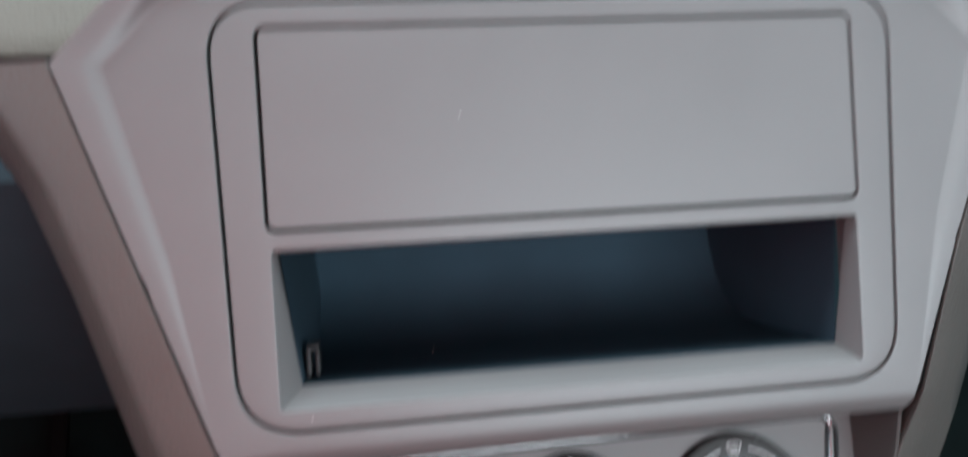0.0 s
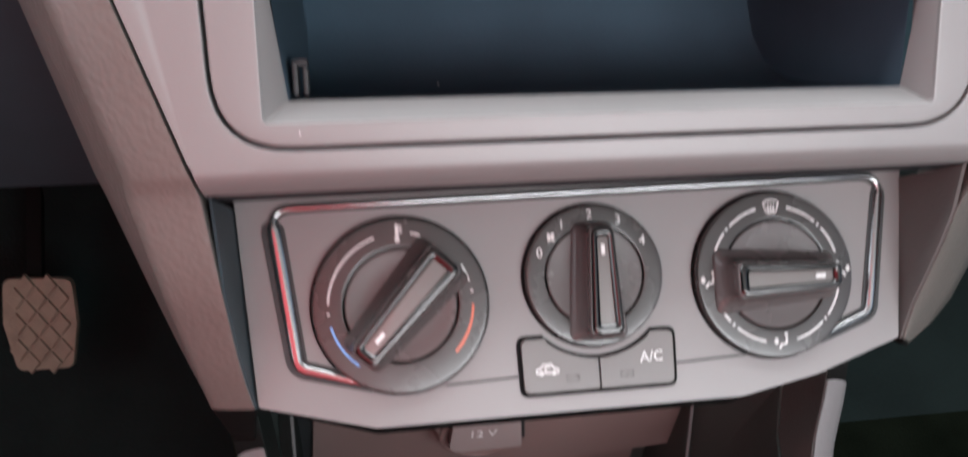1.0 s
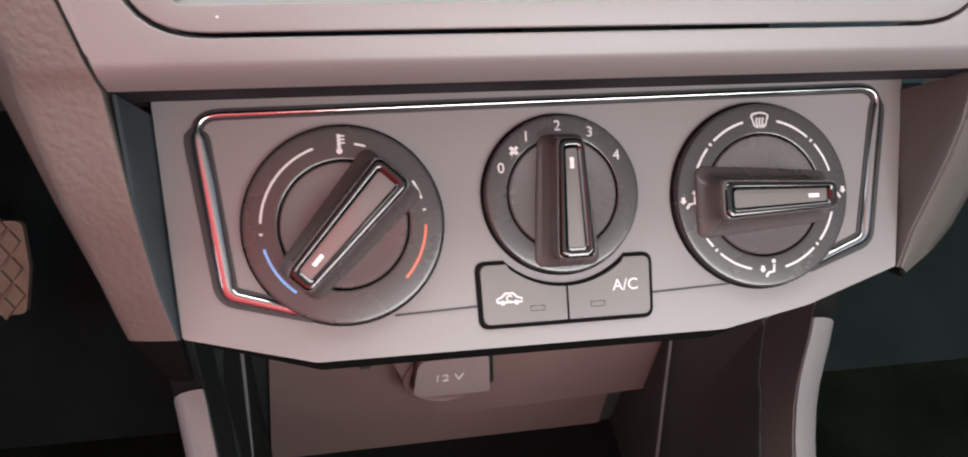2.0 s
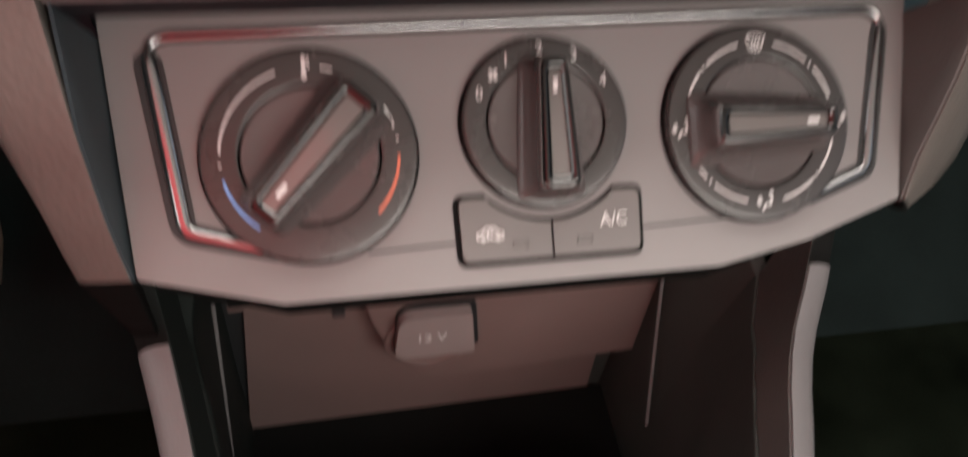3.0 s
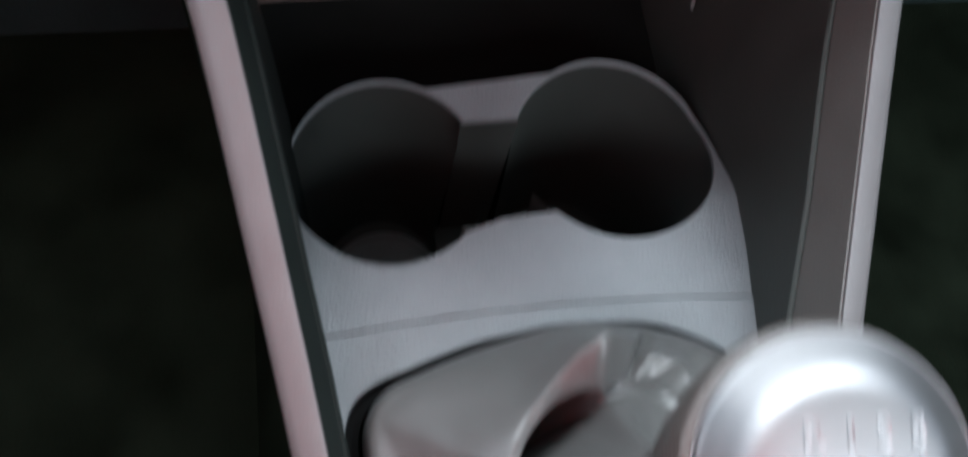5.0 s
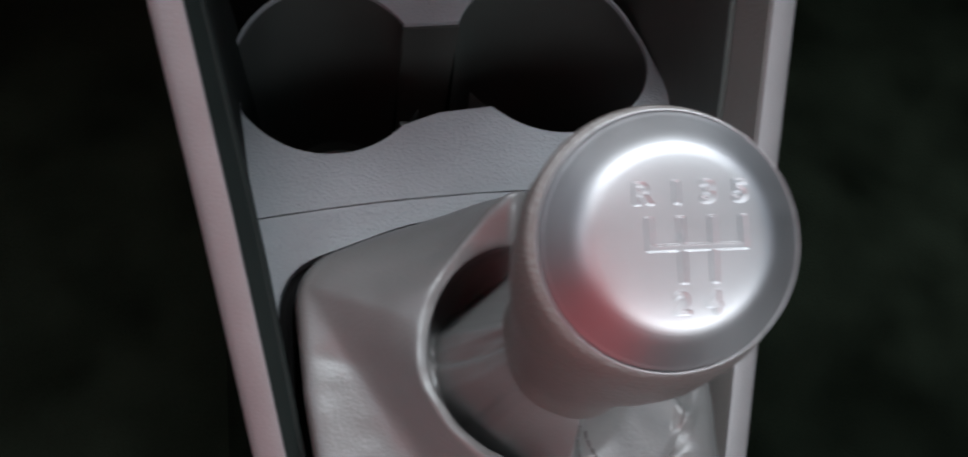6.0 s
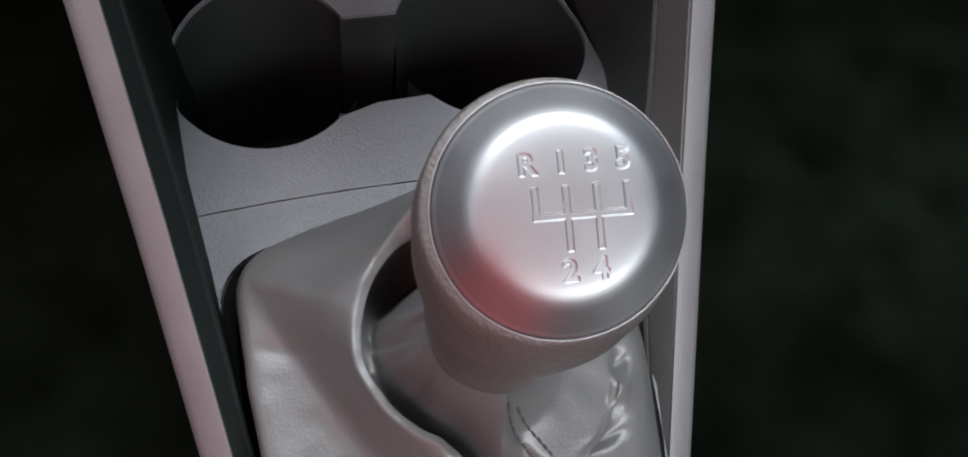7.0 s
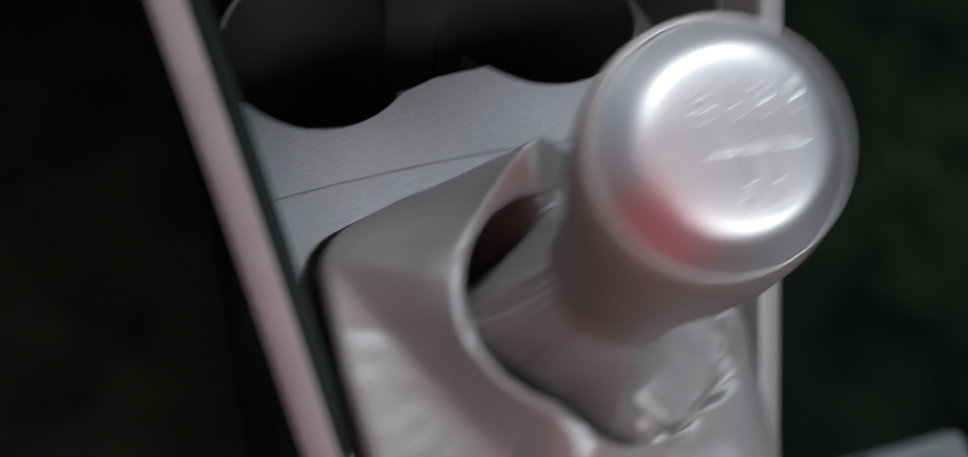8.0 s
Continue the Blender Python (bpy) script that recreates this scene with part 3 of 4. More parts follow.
    icon = join(band([(x, y - 0.0018), (x, y + 0.0025)], 0.0009, 0.0035, 0.00375), plate(circle(x, y - 0.0019, 0.0008, 12), (), 0.0035, 0.00375, 0), *[band([(x + 0.0005, y + 0.0002 + 0.0009 * i), (x + 0.0015, y + 0.0002 + 0.0009 * i)], 0.0004, 0.0035, 0.00375) for i in range(3)])
    part("thermometer_icon", icon, WHITE, d1, "white thermometer symbol", CLIMATE, 0)

    # fan
    c = (0.0, 0.0335)
    d2 = dial(ob, *c, 0.0216, 0.0153, 90, 0.0170, "fan_dial")
    for t, a in (("0", 156), ("1", 121), ("2", 92), ("3", 63), ("4", 32)):
        p = (c[0] + 0.0184 * math.cos(radians(a)), c[1] + 0.0184 * math.sin(radians(a)))
        part("numeral", words(t, 0.0040, *p, 0.00365, thick=0.00008), WHITE, d2, "white numeral " + t, CLIMATE, 0)
    p = Vector((c[0] + 0.0178 * math.cos(radians(137)), c[1] + 0.0178 * math.sin(radians(137))))
    blades = [band([tuple(p + Vector((0.0002 * math.cos(a), 0.0002 * math.sin(a)))), tuple(p + Vector((0.0014 * math.cos(a + 0.35), 0.0014 * math.sin(a + 0.35))))], 0.0009, 0.0035, 0.00375) for a in (0.5, 2.07, 3.64, 5.21)]
    part("fan_icon", join(*blades), WHITE, d2, "white fan symbol", CLIMATE, 0)

    # air direction
    c = (0.0586, 0.0302)
    d3 = dial(ob, *c, 0.0261, 0.0172, 0, 0.0180, "air_direction_dial")
    rr = 0.0213
    marks(d3, [(arc(*c, rr, a0, a1), 0.00062) for a0, a1 in ((16, 40), (48, 76), (104, 132), (140, 164), (196, 220), (228, 256), (284, 312), (320, 344))], WHITE, "white scale line")
    marks(d3, [(arc(*c, rr, a, a + 1.6, 2), 0.0009) for a in (43.2, 135.2, 223.2, 315.2)], WHITE)
    x, y = c[0], c[1] + 0.0213
    fan_glass = [(-0.0026, 0.0012), (-0.0015, 0.0018), (0.0, 0.0020), (0.0015, 0.0018), (0.0026, 0.0012), (0.0016, -0.0018), (-0.0016, -0.0018), (-0.0026, 0.0012)]
    icon = [band([(x + a, y + b) for a, b in fan_glass], 0.00045, 0.0035, 0.00375)]
    for o in (-0.0009, 0, 0.0009):
        icon.append(band([(x + o + 0.0002 * math.sin(i * 1.6), y - 0.0024 + 0.0006 * i) for i in range(6)], 0.0004, 0.0035, 0.00375))
    part("demist_icon", join(*icon), WHITE, d3, "white windscreen demist symbol", CLIMATE, 0)

    def seated(x, y, flip=1):
        b = [plate(circle(x + 0.0013 * flip, y + 0.0021, 0.0006, 10), (), 0.0035, 0.00375, 0), band([(x + 0.0014 * flip, y + 0.0012), (x + 0.0012 * flip, y - 0.0008), (x - 0.0004 * flip, y - 0.0010), (x - 0.0012 * flip, y - 0.0022)], 0.0007, 0.0035, 0.00375)]
        b.append(plate([(x - 0.0026 * flip, y + 0.0010), (x - 0.0016 * flip, y + 0.0010), (x - 0.0016 * flip, y), (x - 0.0011 * flip, y), (x - 0.0021 * flip, y - 0.0010), (x - 0.0031 * flip, y), (x - 0.0026 * flip, y)][::flip], (), 0.0035, 0.00375, 0))
        return join(*b)
    part("footwell_icon", seated(c[0] + 0.0003, c[1] - 0.0210), WHITE, d3, "white footwell air symbol", CLIMATE, 0)
    part("face_icon", seated(c[0] + 0.0222, c[1] + 0.0003, -1), WHITE, d3, "white face air symbol", CLIMATE, 0)
    part("face_and_foot_icon", seated(c[0] - 0.0222, c[1] - 0.0006), WHITE, d3, "white face and foot air symbol", CLIMATE, 0)

    # two push buttons under the fan dial, hollowed round it
    def button(s):
        cx, cy, rad = 0.0, 0.0335, 0.0252
        pts = [(s * 0.0003, -0.0008)] + [(s * (0.0217 + 0.0018 * math.sin(radians(a))), 0.0010 - 0.0018 * math.cos(radians(a))) for a in range(0, 91, 15)]
        pts += [(s * (0.0220 + 0.0018 * math.cos(radians(a))), 0.0134 + 0.0018 * math.sin(radians(a))) for a in range(0, 91, 15)] + [(s * 0.0165, 0.0152)]
        a_end = math.degrees(math.atan2(0.0142 - cy, 0.0158))
        pts += [(s * (cx + rad * math.cos(radians(a))), cy + rad * math.sin(radians(a))) for a in np.linspace(a_end, -89.4, 9)]
        return pts if s > 0 else pts[::-1]
    bed = [(0.0168 + 0.0, 0.0163)] + [(0.0243 * math.cos(radians(a)), 0.0335 + 0.0243 * math.sin(radians(a))) for a in np.linspace(-46, -134, 19)] + [(-0.0168, 0.0163)]
    bed += rounded([(-0.0252, 0.0163, 0.003), (-0.0247, -0.0021, 0.003), (0.0247, -0.0021, 0.003), (0.0252, 0.0163, 0.003)], 5)
    part("button_gap", plate(bed[::-1], (), -0.001, 0.0004, 0), GAP, ob, "black gap round the buttons", CLIMATE)
    for s, nm in ((-1, "recirculation_button"), (1, "air_conditioning_button")):
        pts = button(s)
        b = part(nm, plate(pts, (), 0.0, 0.0016, 0.0005), BUTTON, ob, "dark taupe push button", CLIMATE)
        x = s * 0.0085
        part("lamp_window", ringplate(rrect(x - 0.0021, 0.0021, x + 0.0021, 0.0037, 0.0002, 2), rrect(x - 0.0018, 0.0024, x + 0.0018, 0.0034, 0.0002, 2), 0.0015, 0.0018), DIAL, b, "small unlit lamp window", CLIMATE)
        if s > 0:
            part("lettering", words("A/C", 0.0045, 0.0166, 0.0075, 0.0017, thick=0.00006), WHITE, b, "white letters A/C", CLIMATE, 0)
        else:
            x, y = -0.0162, 0.0058
            car = [(-0.0034, -0.0008), (-0.0034, 0.0002), (-0.0022, 0.0006), (-0.0012, 0.0016), (0.0010, 0.0016), (0.0021, 0.0005), (0.0034, 0.0001), (0.0034, -0.0008), (-0.0034, -0.0008)]
            ic = [band([(x + a, y + q) for a, q in car], 0.00055, 0.0016, 0.00185), band(arc(x, y + 0.0002, 0.0008, 30, 300, 8), 0.0004, 0.0016, 0.00185)]
            ic += [plate(circle(x + o, y - 0.0009, 0.0007, 10), (), 0.0016, 0.00185, 0) for o in (-0.0019, 0.0019)]
            part("recirculation_icon", join(*ic), WHITE, b, "white car recirculation symbol", CLIMATE, 0)


BUTTON = mat("dark_taupe_button_plastic", (0.092, 0.083, 0.080), 0.4, grain=0.0006, depth=0.00003, vary=0.06, dirt=(50, 0.05))
climate_panel()


# ---- centre console ----
def rail_in(y):
    return table([(-0.45, 0.0525), (-0.30, 0.0725), (-0.20, 0.0860), (-0.12, 0.0978), (-0.10, 0.1018), (-0.077, 0.1058), (-0.06, 0.1095), (-0.05, 0.1122), (-0.03, 0.117)], y)


def flare(y):
    """The passenger-side rail swings out a little at its top."""
    return table([(-0.45, 0.0), (-0.085, 0.0), (-0.07, 0.003), (-0.06, 0.0065), (-0.05, 0.0085), (-0.03, 0.012)], y)


def face_drop(y, s):
    """Height of the rail's inner face."""
    if s > 0:
        return table([(-0.45, 0.004), (-0.30, 0.004), (-0.20, 0.026), (-0.16, 0.0215), (-0.10, 0.0210), (-0.08, 0.0235), (-0.065, 0.032), (-0.05, 0.045), (-0.03, 0.052)], y)
    return table([(-0.45, 0.004), (-0.30, 0.004), (-0.20, 0.014), (-0.13, 0.009), (-0.115, 0.0105), (-0.10, 0.016), (-0.08, 0.022), (-0.03, 0.030)], y)


def rail_z(y):
    return table([(-0.45, 0.235), (-0.30, 0.312), (-0.20, 0.371), (-0.12, 0.418), (-0.077, 0.4435), (-0.05, 0.461), (-0.03, 0.478)], y)


def deck_x(y):
    return table([(-0.45, 0.048), (-0.30, 0.0680), (-0.20, 0.0825), (-0.179, 0.0862), (-0.12, 0.0885), (0.05, 0.0950)], y)


DECK = 0.321
DECKSKIN = mat("coarse_grained_blue_grey_plastic", (0.142, 0.149, 0.158), 0.42, grain=0.0007, depth=0.00042, cells=0.0012, vary=0.12, dirt=(45, 0.06))


def fall(y):
    return table([(-0.137, 0.0), (-0.092, 0.0108), (-0.060, 0.0070)], y)


def dish(bm):
    """The deck falls gently toward the front and rises again behind the cups."""
    for v in bm.verts:
        v.co.z -= fall(v.co.y)
    return bm


def console():
    ob = thing("centre_console", "grey grained plastic centre console with pocket and two cup holders", "console", (0, -0.15, 0.20))
    ys = [-0.45, -0.40, -0.35, -0.30, -0.25, -0.20, -0.16, -0.13, -0.115, -0.10, -0.09, -0.08, -0.072, -0.065, -0.059, -0.053, -0.047, -0.04, -0.03]
    for s in (-1, 1):
        rings, walls, faces, sides = [], [], [], []
        for y in ys:
            x, z = rail_in(y) + (flare(y) if s > 0 else 0), rail_z(y)
            sec = [(0.0, -0.006), (0.0, -0.0004), (0.0005, 0.0), (0.0040, -0.0004), (0.0075, -0.0016), (0.0098, -0.0036), (0.0106, -0.0062), (0.0106, -0.012), (0.004, -0.012)]
            rings.append([(s * (x + a), y, z + b) for a, b in sec])
            lo = face_drop(y, s)
            xf = x - 0.0035 - lo * 0.10
            faces.append([(s * (x + 0.0004), y, z - 0.0012), (s * (x - 0.0006), y, z - 0.0016), (s * xf, y, z - lo), (s * (xf + 0.0008), y, z - lo - 0.001), (s * (x + 0.006), y, z - lo - 0.001), (s * (x + 0.006), y, z - 0.006)])
        k = ys.index(-0.059 if s < 0 else -0.053)
        part("rail", loft(rings[:k + 1]), GRAIN, ob, "light-catching grained side rail", smooth=60)
        # the rail's top carries its shade as a black colour
        part("rail_end", loft([[(x - s * 0.0002, y + 0.0006, z - 0.0006) for x, y, z in r] for r in rings[k:]]), PIT, ob, "upper rail end painted black for shade", smooth=60)
        # the driver side takes the copy with shade in its colour
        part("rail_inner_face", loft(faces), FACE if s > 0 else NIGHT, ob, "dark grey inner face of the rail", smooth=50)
        for y in [-0.45, -0.40, -0.35, -0.30, -0.25, -0.2, -0.16, -0.13, -0.115, -0.10, -0.08, -0.065, -0.061, -0.057, -0.053, -0.049, -0.04, -0.03, -0.012, 0.0, 0.025]:
            x, z = rail_in(y) + (flare(y) if s > 0 else 0), rail_z(y)
            lo = face_drop(y, s)
            x, z = x - 0.0043 - lo * 0.10, z - lo - 0.0008
            if s < 0:
                x, z = min(x, 0.1085), min(z, 0.428)
            elif y > -0.03:
                x, z = table([(-0.03, 0.1195), (-0.012, 0.1080), (0.0, 0.0985), (0.03, 0.0980)], y), 0.448
            xd = min(deck_x(y) if y < -0.08 else table([(-0.08, deck_x(-0.08)), (-0.04, 0.0962 if s > 0 else 0.1060), (0.03, 0.0970 if s > 0 else 0.1065)], y), x - 0.0005)
            zd = min(DECK, z - 0.002)
            walls.append([(s * x, y, z), (s * (x - 0.0008), y, z - 0.001), (s * lerp(x, xd, 0.6), y, lerp(z, zd, 0.5)), (s * (xd + 0.0004), y, zd - 0.014), (s * (xd - 0.002), y, 0.24), (s * (x + 0.006), y, 0.24), (s * (x + 0.006), y, z)])
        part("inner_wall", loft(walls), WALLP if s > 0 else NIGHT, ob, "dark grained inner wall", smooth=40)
        for y in [-0.45, -0.3, -0.2, -0.12, -0.077, -0.05, -0.03, 0.05]:
            x, z = rail_in(y) + 0.0060 + (flare(y) if s > 0 else 0), rail_z(y) - 0.010
            sides.append([(s * x, y, z), (s * (x + 0.0042), y, z - 0.001), (s * (x + 0.010), y, 0.18), (s * (x + 0.016), y, 0.03), (s * (x - 0.0004), y, 0.03)])
        part("outer_side", loft(sides), CARPET, ob, "black carpeted outer side")

    # deck with the joined cup holes
    cups = ((-0.0530, -0.1095, 0.0405, 0.0430), (0.0430, -0.1055, 0.0428, 0.0438))

    def rim(k, a, grow=0.0):
        cx, cy, rx, ry = cups[k]
        return (cx + (rx + grow) * math.cos(radians(a)), cy + (ry + grow) * math.sin(radians(a)))
    hole = [rim(1, a) for a in np.linspace(153, -138, 49)] + [(-0.0108, -0.1366)] + [rim(0, a) for a in np.linspace(312, 33.2, 49)]
    outl = [rim(0, a, 0.0010) for a in np.linspace(172, 62, 22)] + [rim(1, a, 0.0010) for a in np.linspace(118, 6, 22)]
    right = [(deck_x(y) + 0.0005, y) for y in (-0.125, -0.135, -0.15, -0.165, -0.1780)]
    back = [(x, -0.1780 + 0.0045 * (1 - (x / 0.086) ** 2)) for x in np.linspace(0.072, -0.072, 9)]
    outl = outl + right + back + [(-x, y) for x, y in reversed(right)]
    part("deck", dish(plate(outl, [hole], DECK - 0.0024, DECK, 0.0006, 2)), DECKSKIN, ob, "grained grey deck round the cup holders")
    for k, (cx, cy, rx, ry) in enumerate(cups):
        n = 56
        rings = []
        for z, g in ((DECK - 0.0020, 0.0004), (DECK - 0.04, -0.0015), (0.215, -0.004), (0.198, -0.006), (0.190, -0.010)):
            rings.append([(cx + (rx + g) * math.cos(2 * math.pi * i / n), cy + (ry + g) * math.sin(2 * math.pi * i / n), z) for i in range(n)])
        # the side toward the other cup stays open for the channel between them
        bm = bmesh.new()
        vs = [[bm.verts.new(p) for p in q] for q in rings]
        for v in vs[0]:
            v.co.z -= fall(v.co.y)
        mid = math.copysign(1, -cx)
        for a, b in zip(vs, vs[1:]):
            for i in range(n):
                j = (i + 1) % n
                ang = 2 * math.pi * (i + 0.5) / n
                if math.cos(ang) * mid > math.cos(radians(33 if cx < 0 else 27)) and a[i].co.z > 0.20:
                    continue
                bm.faces.new((a[i], b[i], b[j], a[j]))
        bm.faces.new(vs[-1])
        cup = part("cup_well", bm, WELL, ob, "deep dark round cup well")
        part("cup_mat", lathe([(0.0300, 0.1902), (0.0300, 0.1970), (0.0290, 0.1980), (0.0275, 0.1972), (0.0268, 0.1955)], cx + 0.001, cy - (0.006 if cx < 0 else 0.012), 48, (False, True)), RUBBER, cup, "round raised rubber base")
    for a, b, x0, x1, zt in ((-0.0868, -0.0846, -0.0198, 0.0052, 0.0128), (-0.1385, -0.1367, -0.0264, 0.0139, 0.006)):
        part("channel_wall", box(x0, a, 0.190, x1, b, DECK - zt, 0), WELL, ob, "dark channel wall between the cups")
    part("channel_floor", box(-0.0230, -0.136, 0.190, 0.0075, -0.084, 0.1985, 0), WELL, ob, "dark channel floor between the cups")

    # rear deck that carries the gear gaiter
    ysr = [-0.1788, -0.20, -0.25, -0.30, -0.36, -0.44]
    left = [(-deck_x(y) - 0.0012, y) for y in ysr]
    top = [(x, -0.1788 + 0.0045 * (1 - (x / 0.086) ** 2)) for x in np.linspace(0.078, -0.078, 9)]
    outl = left + [(-x, y) for x, y in reversed(left)] + top
    part("gear_deck", plate(outl, [gaiter_base(1.03)], DECK - 0.010, DECK + 0.0008, 0.0014, 3), DECKSKIN, ob, "grey plastic deck round the gear gaiter")

    # open pocket under the climate panel
    pocket = [[(-0.1200, -0.0595, 0.400), (-0.1200, -0.0595, 0.262), (0.1200, -0.0595, 0.262), (0.1200, -0.0595, 0.400)],
              [(-0.1115, 0.0200, 0.3980), (-0.1115, 0.0200, 0.2600), (0.1020, 0.0200, 0.2650), (0.1020, 0.0200, 0.4020)]]
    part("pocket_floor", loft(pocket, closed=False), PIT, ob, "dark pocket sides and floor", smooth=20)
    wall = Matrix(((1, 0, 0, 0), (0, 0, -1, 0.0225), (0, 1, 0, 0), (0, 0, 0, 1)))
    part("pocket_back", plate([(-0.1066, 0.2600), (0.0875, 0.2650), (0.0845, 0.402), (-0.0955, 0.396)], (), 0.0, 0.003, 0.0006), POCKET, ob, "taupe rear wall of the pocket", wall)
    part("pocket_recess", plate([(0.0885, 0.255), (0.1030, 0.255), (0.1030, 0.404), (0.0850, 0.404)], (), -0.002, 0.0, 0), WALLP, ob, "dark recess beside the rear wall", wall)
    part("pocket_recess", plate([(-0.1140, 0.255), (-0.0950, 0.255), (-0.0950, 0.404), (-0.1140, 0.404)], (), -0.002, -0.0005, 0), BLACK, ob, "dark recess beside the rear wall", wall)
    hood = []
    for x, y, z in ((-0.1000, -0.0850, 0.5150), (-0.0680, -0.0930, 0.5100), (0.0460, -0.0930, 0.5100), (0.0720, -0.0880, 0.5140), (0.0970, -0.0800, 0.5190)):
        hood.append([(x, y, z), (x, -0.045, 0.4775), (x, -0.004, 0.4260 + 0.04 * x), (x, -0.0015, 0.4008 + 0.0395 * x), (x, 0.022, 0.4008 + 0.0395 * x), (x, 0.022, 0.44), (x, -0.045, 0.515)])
    part("hood", loft(hood), PIT, ob, "hood above the pocket painted black for shade")
    part("tab", box(-0.0575, -0.0780, 0.486, -0.0535, -0.0735, 0.4985, 0.0008), BLACK, ob, "small dark moulded tab")
    lip = [[(x, -0.001, z), (x, -0.001, z + 0.0036), (x, 0.008, z + 0.0036), (x, 0.008, z)] for x, z in ((-0.1005, 0.3937), (0.0965, 0.4012))]
    part("pocket_lip", loft(lip), POCKET, ob, "thin taupe lip along the pocket's top")
    for x0, x1 in ((0.0962, 0.0945), (-0.1065, -0.1070)):
        path = [(x0, 0.002, 0.396), (lerp(x0, x1, 0.5), -0.015, 0.36), (x1, -0.036, 0.316)]
        part("pocket_edge", sweep(path, [(0.0009 * math.cos(t), 0.0009 * math.sin(t)) for t in np.linspace(0, 2 * math.pi, 8, endpoint=False)], flat=Vector((0, 1, 0))), GRAIN, ob, "thin rounded pocket edge")


WELL = mat("near_black_plastic", (0.025, 0.028, 0.026), 0.60, grain=0.0006, depth=0.0001, vary=0.2, dirt=(45, 0.08), spec=0.3)
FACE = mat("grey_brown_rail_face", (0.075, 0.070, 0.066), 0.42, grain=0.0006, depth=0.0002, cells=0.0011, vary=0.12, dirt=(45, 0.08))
# Taupe plastic with reddish bounce light mixed into its colour.
POCKET = mat("red_lit_taupe_plastic", (0.136, 0.092, 0.086), 0.5, grain=0.0007, depth=0.0001, vary=0.08, dirt=(40, 0.06))


def gaiter_base(k=1.0):
    """Rounded outline of the gaiter's opening."""
    c = [(-0.0765, -0.245, 0.05), (-0.0755, -0.2010, 0.022), (-0.030, -0.1872, 0.09), (0.004, -0.1830, 0.09), (0.040, -0.1855, 0.08), (0.0680, -0.2010, 0.022), (0.0720, -0.250, 0.05), (0.0655, -0.33, 0.02), (0.040, -0.350, 0.02), (-0.040, -0.350, 0.02), (-0.0680, -0.33, 0.02)]
    cx, cy = -0.003, -0.25
    return [(cx + (x - cx) * k, cy + (y - cy) * k) for x, y in rounded(c[::-1], 9)]


console()


def power_socket():
    """12 V outlet on a raised block on the pocket's rear wall."""
    ob = thing("power_socket", "taupe hinged-cap 12 volt power socket in the console pocket", "socket", (0, 0.012, 0.36))
    m = Matrix(((1, 0, 0, 0), (0, 0, -1, 0.0195), (0, 1, 0, 0), (0, 0, 0, 1)))
    cx, cz = -0.0124, 0.3645
    blk = [(-0.0460, 0.3990), (-0.0440, 0.3880), (-0.0392, 0.3670), (-0.0325, 0.3480), (-0.0275, 0.3370), (-0.0220, 0.3280), (-0.0170, 0.3225), (-0.0110, 0.3195), (-0.0040, 0.3185), (0.0300, 0.3190), (0.1030, 0.3245), (0.1000, 0.4010)]
    part("block", plate(blk, (), 0.0, 0.0155, 0.0012, 2), POCKET, ob, "raised taupe block", m)
    part("collar", lathe([(0.0222, 0.015), (0.0222, 0.0166), (0.0210, 0.0174), (0.0195, 0.0174), (0.0188, 0.0160)], cx + 0.0005, cz - 0.0110, 48, (False, True)), POCKET, ob, "round collar", m)
    cap = rounded([(-0.0300, 0.3490, 0.007), (0.0088, 0.3495, 0.002), (0.0055, 0.3800, 0.002), (-0.0280, 0.3798, 0.008)], 5)
    part("cap_gap", plate([(cx + (x - cx) * 1.09 + 0.001, cz + (y - cz) * 1.08) for x, y in cap], (), 0.0155, 0.0178, 0), BLACK, ob, "dark gap", m)
    lid = part("cap", plate(cap, (), 0.016, 0.0235, 0.0014, 3), CAPM, ob, "hinged taupe cap", m)
    part("lettering", words("12 V", 0.0078, cx - 0.0005, cz, 0.0237, thick=0.0001), WHITE, lid, "white letters 12 V", m, 0)


CAPM = mat("pale_taupe_cap_plastic", (0.21, 0.175, 0.170), 0.5, grain=0.0007, depth=0.00005, vary=0.06)
power_socket()


# ---- gear lever ----
CAP_C, CAP_N = Vector((0.0040, -0.2578, 0.4810)), Vector((-0.13, -0.30, 0.945)).normalized()
FOOT = Vector((0.0, -0.2600, 0.4200))
zc = CAP_N
xc = (Vector((1, 0.02, 0)) - zc * Vector((1, 0.02, 0)).dot(zc)).normalized()
KNOB = Matrix.Translation(CAP_C) @ Matrix((xc, zc.cross(xc), zc)).transposed().to_4x4() @ pose(0, 0, 0, 0, 0, -4)


def cap_height(r):
    prof = [(0.0, 0.0044), (0.006, 0.00435), (0.0110, 0.0041), (0.0140, 0.0038), (0.0160, 0.0034), (0.0174, 0.00275), (0.0186, 0.0018), (0.0198, 0.0006), (0.0212, -0.0008), (0.0228, -0.0024), (0.0245, -0.0042)]
    return sum(table(prof, abs(r + o)) for o in (-0.0012, -0.0006, 0.0, 0.0006, 0.0012)) / 5


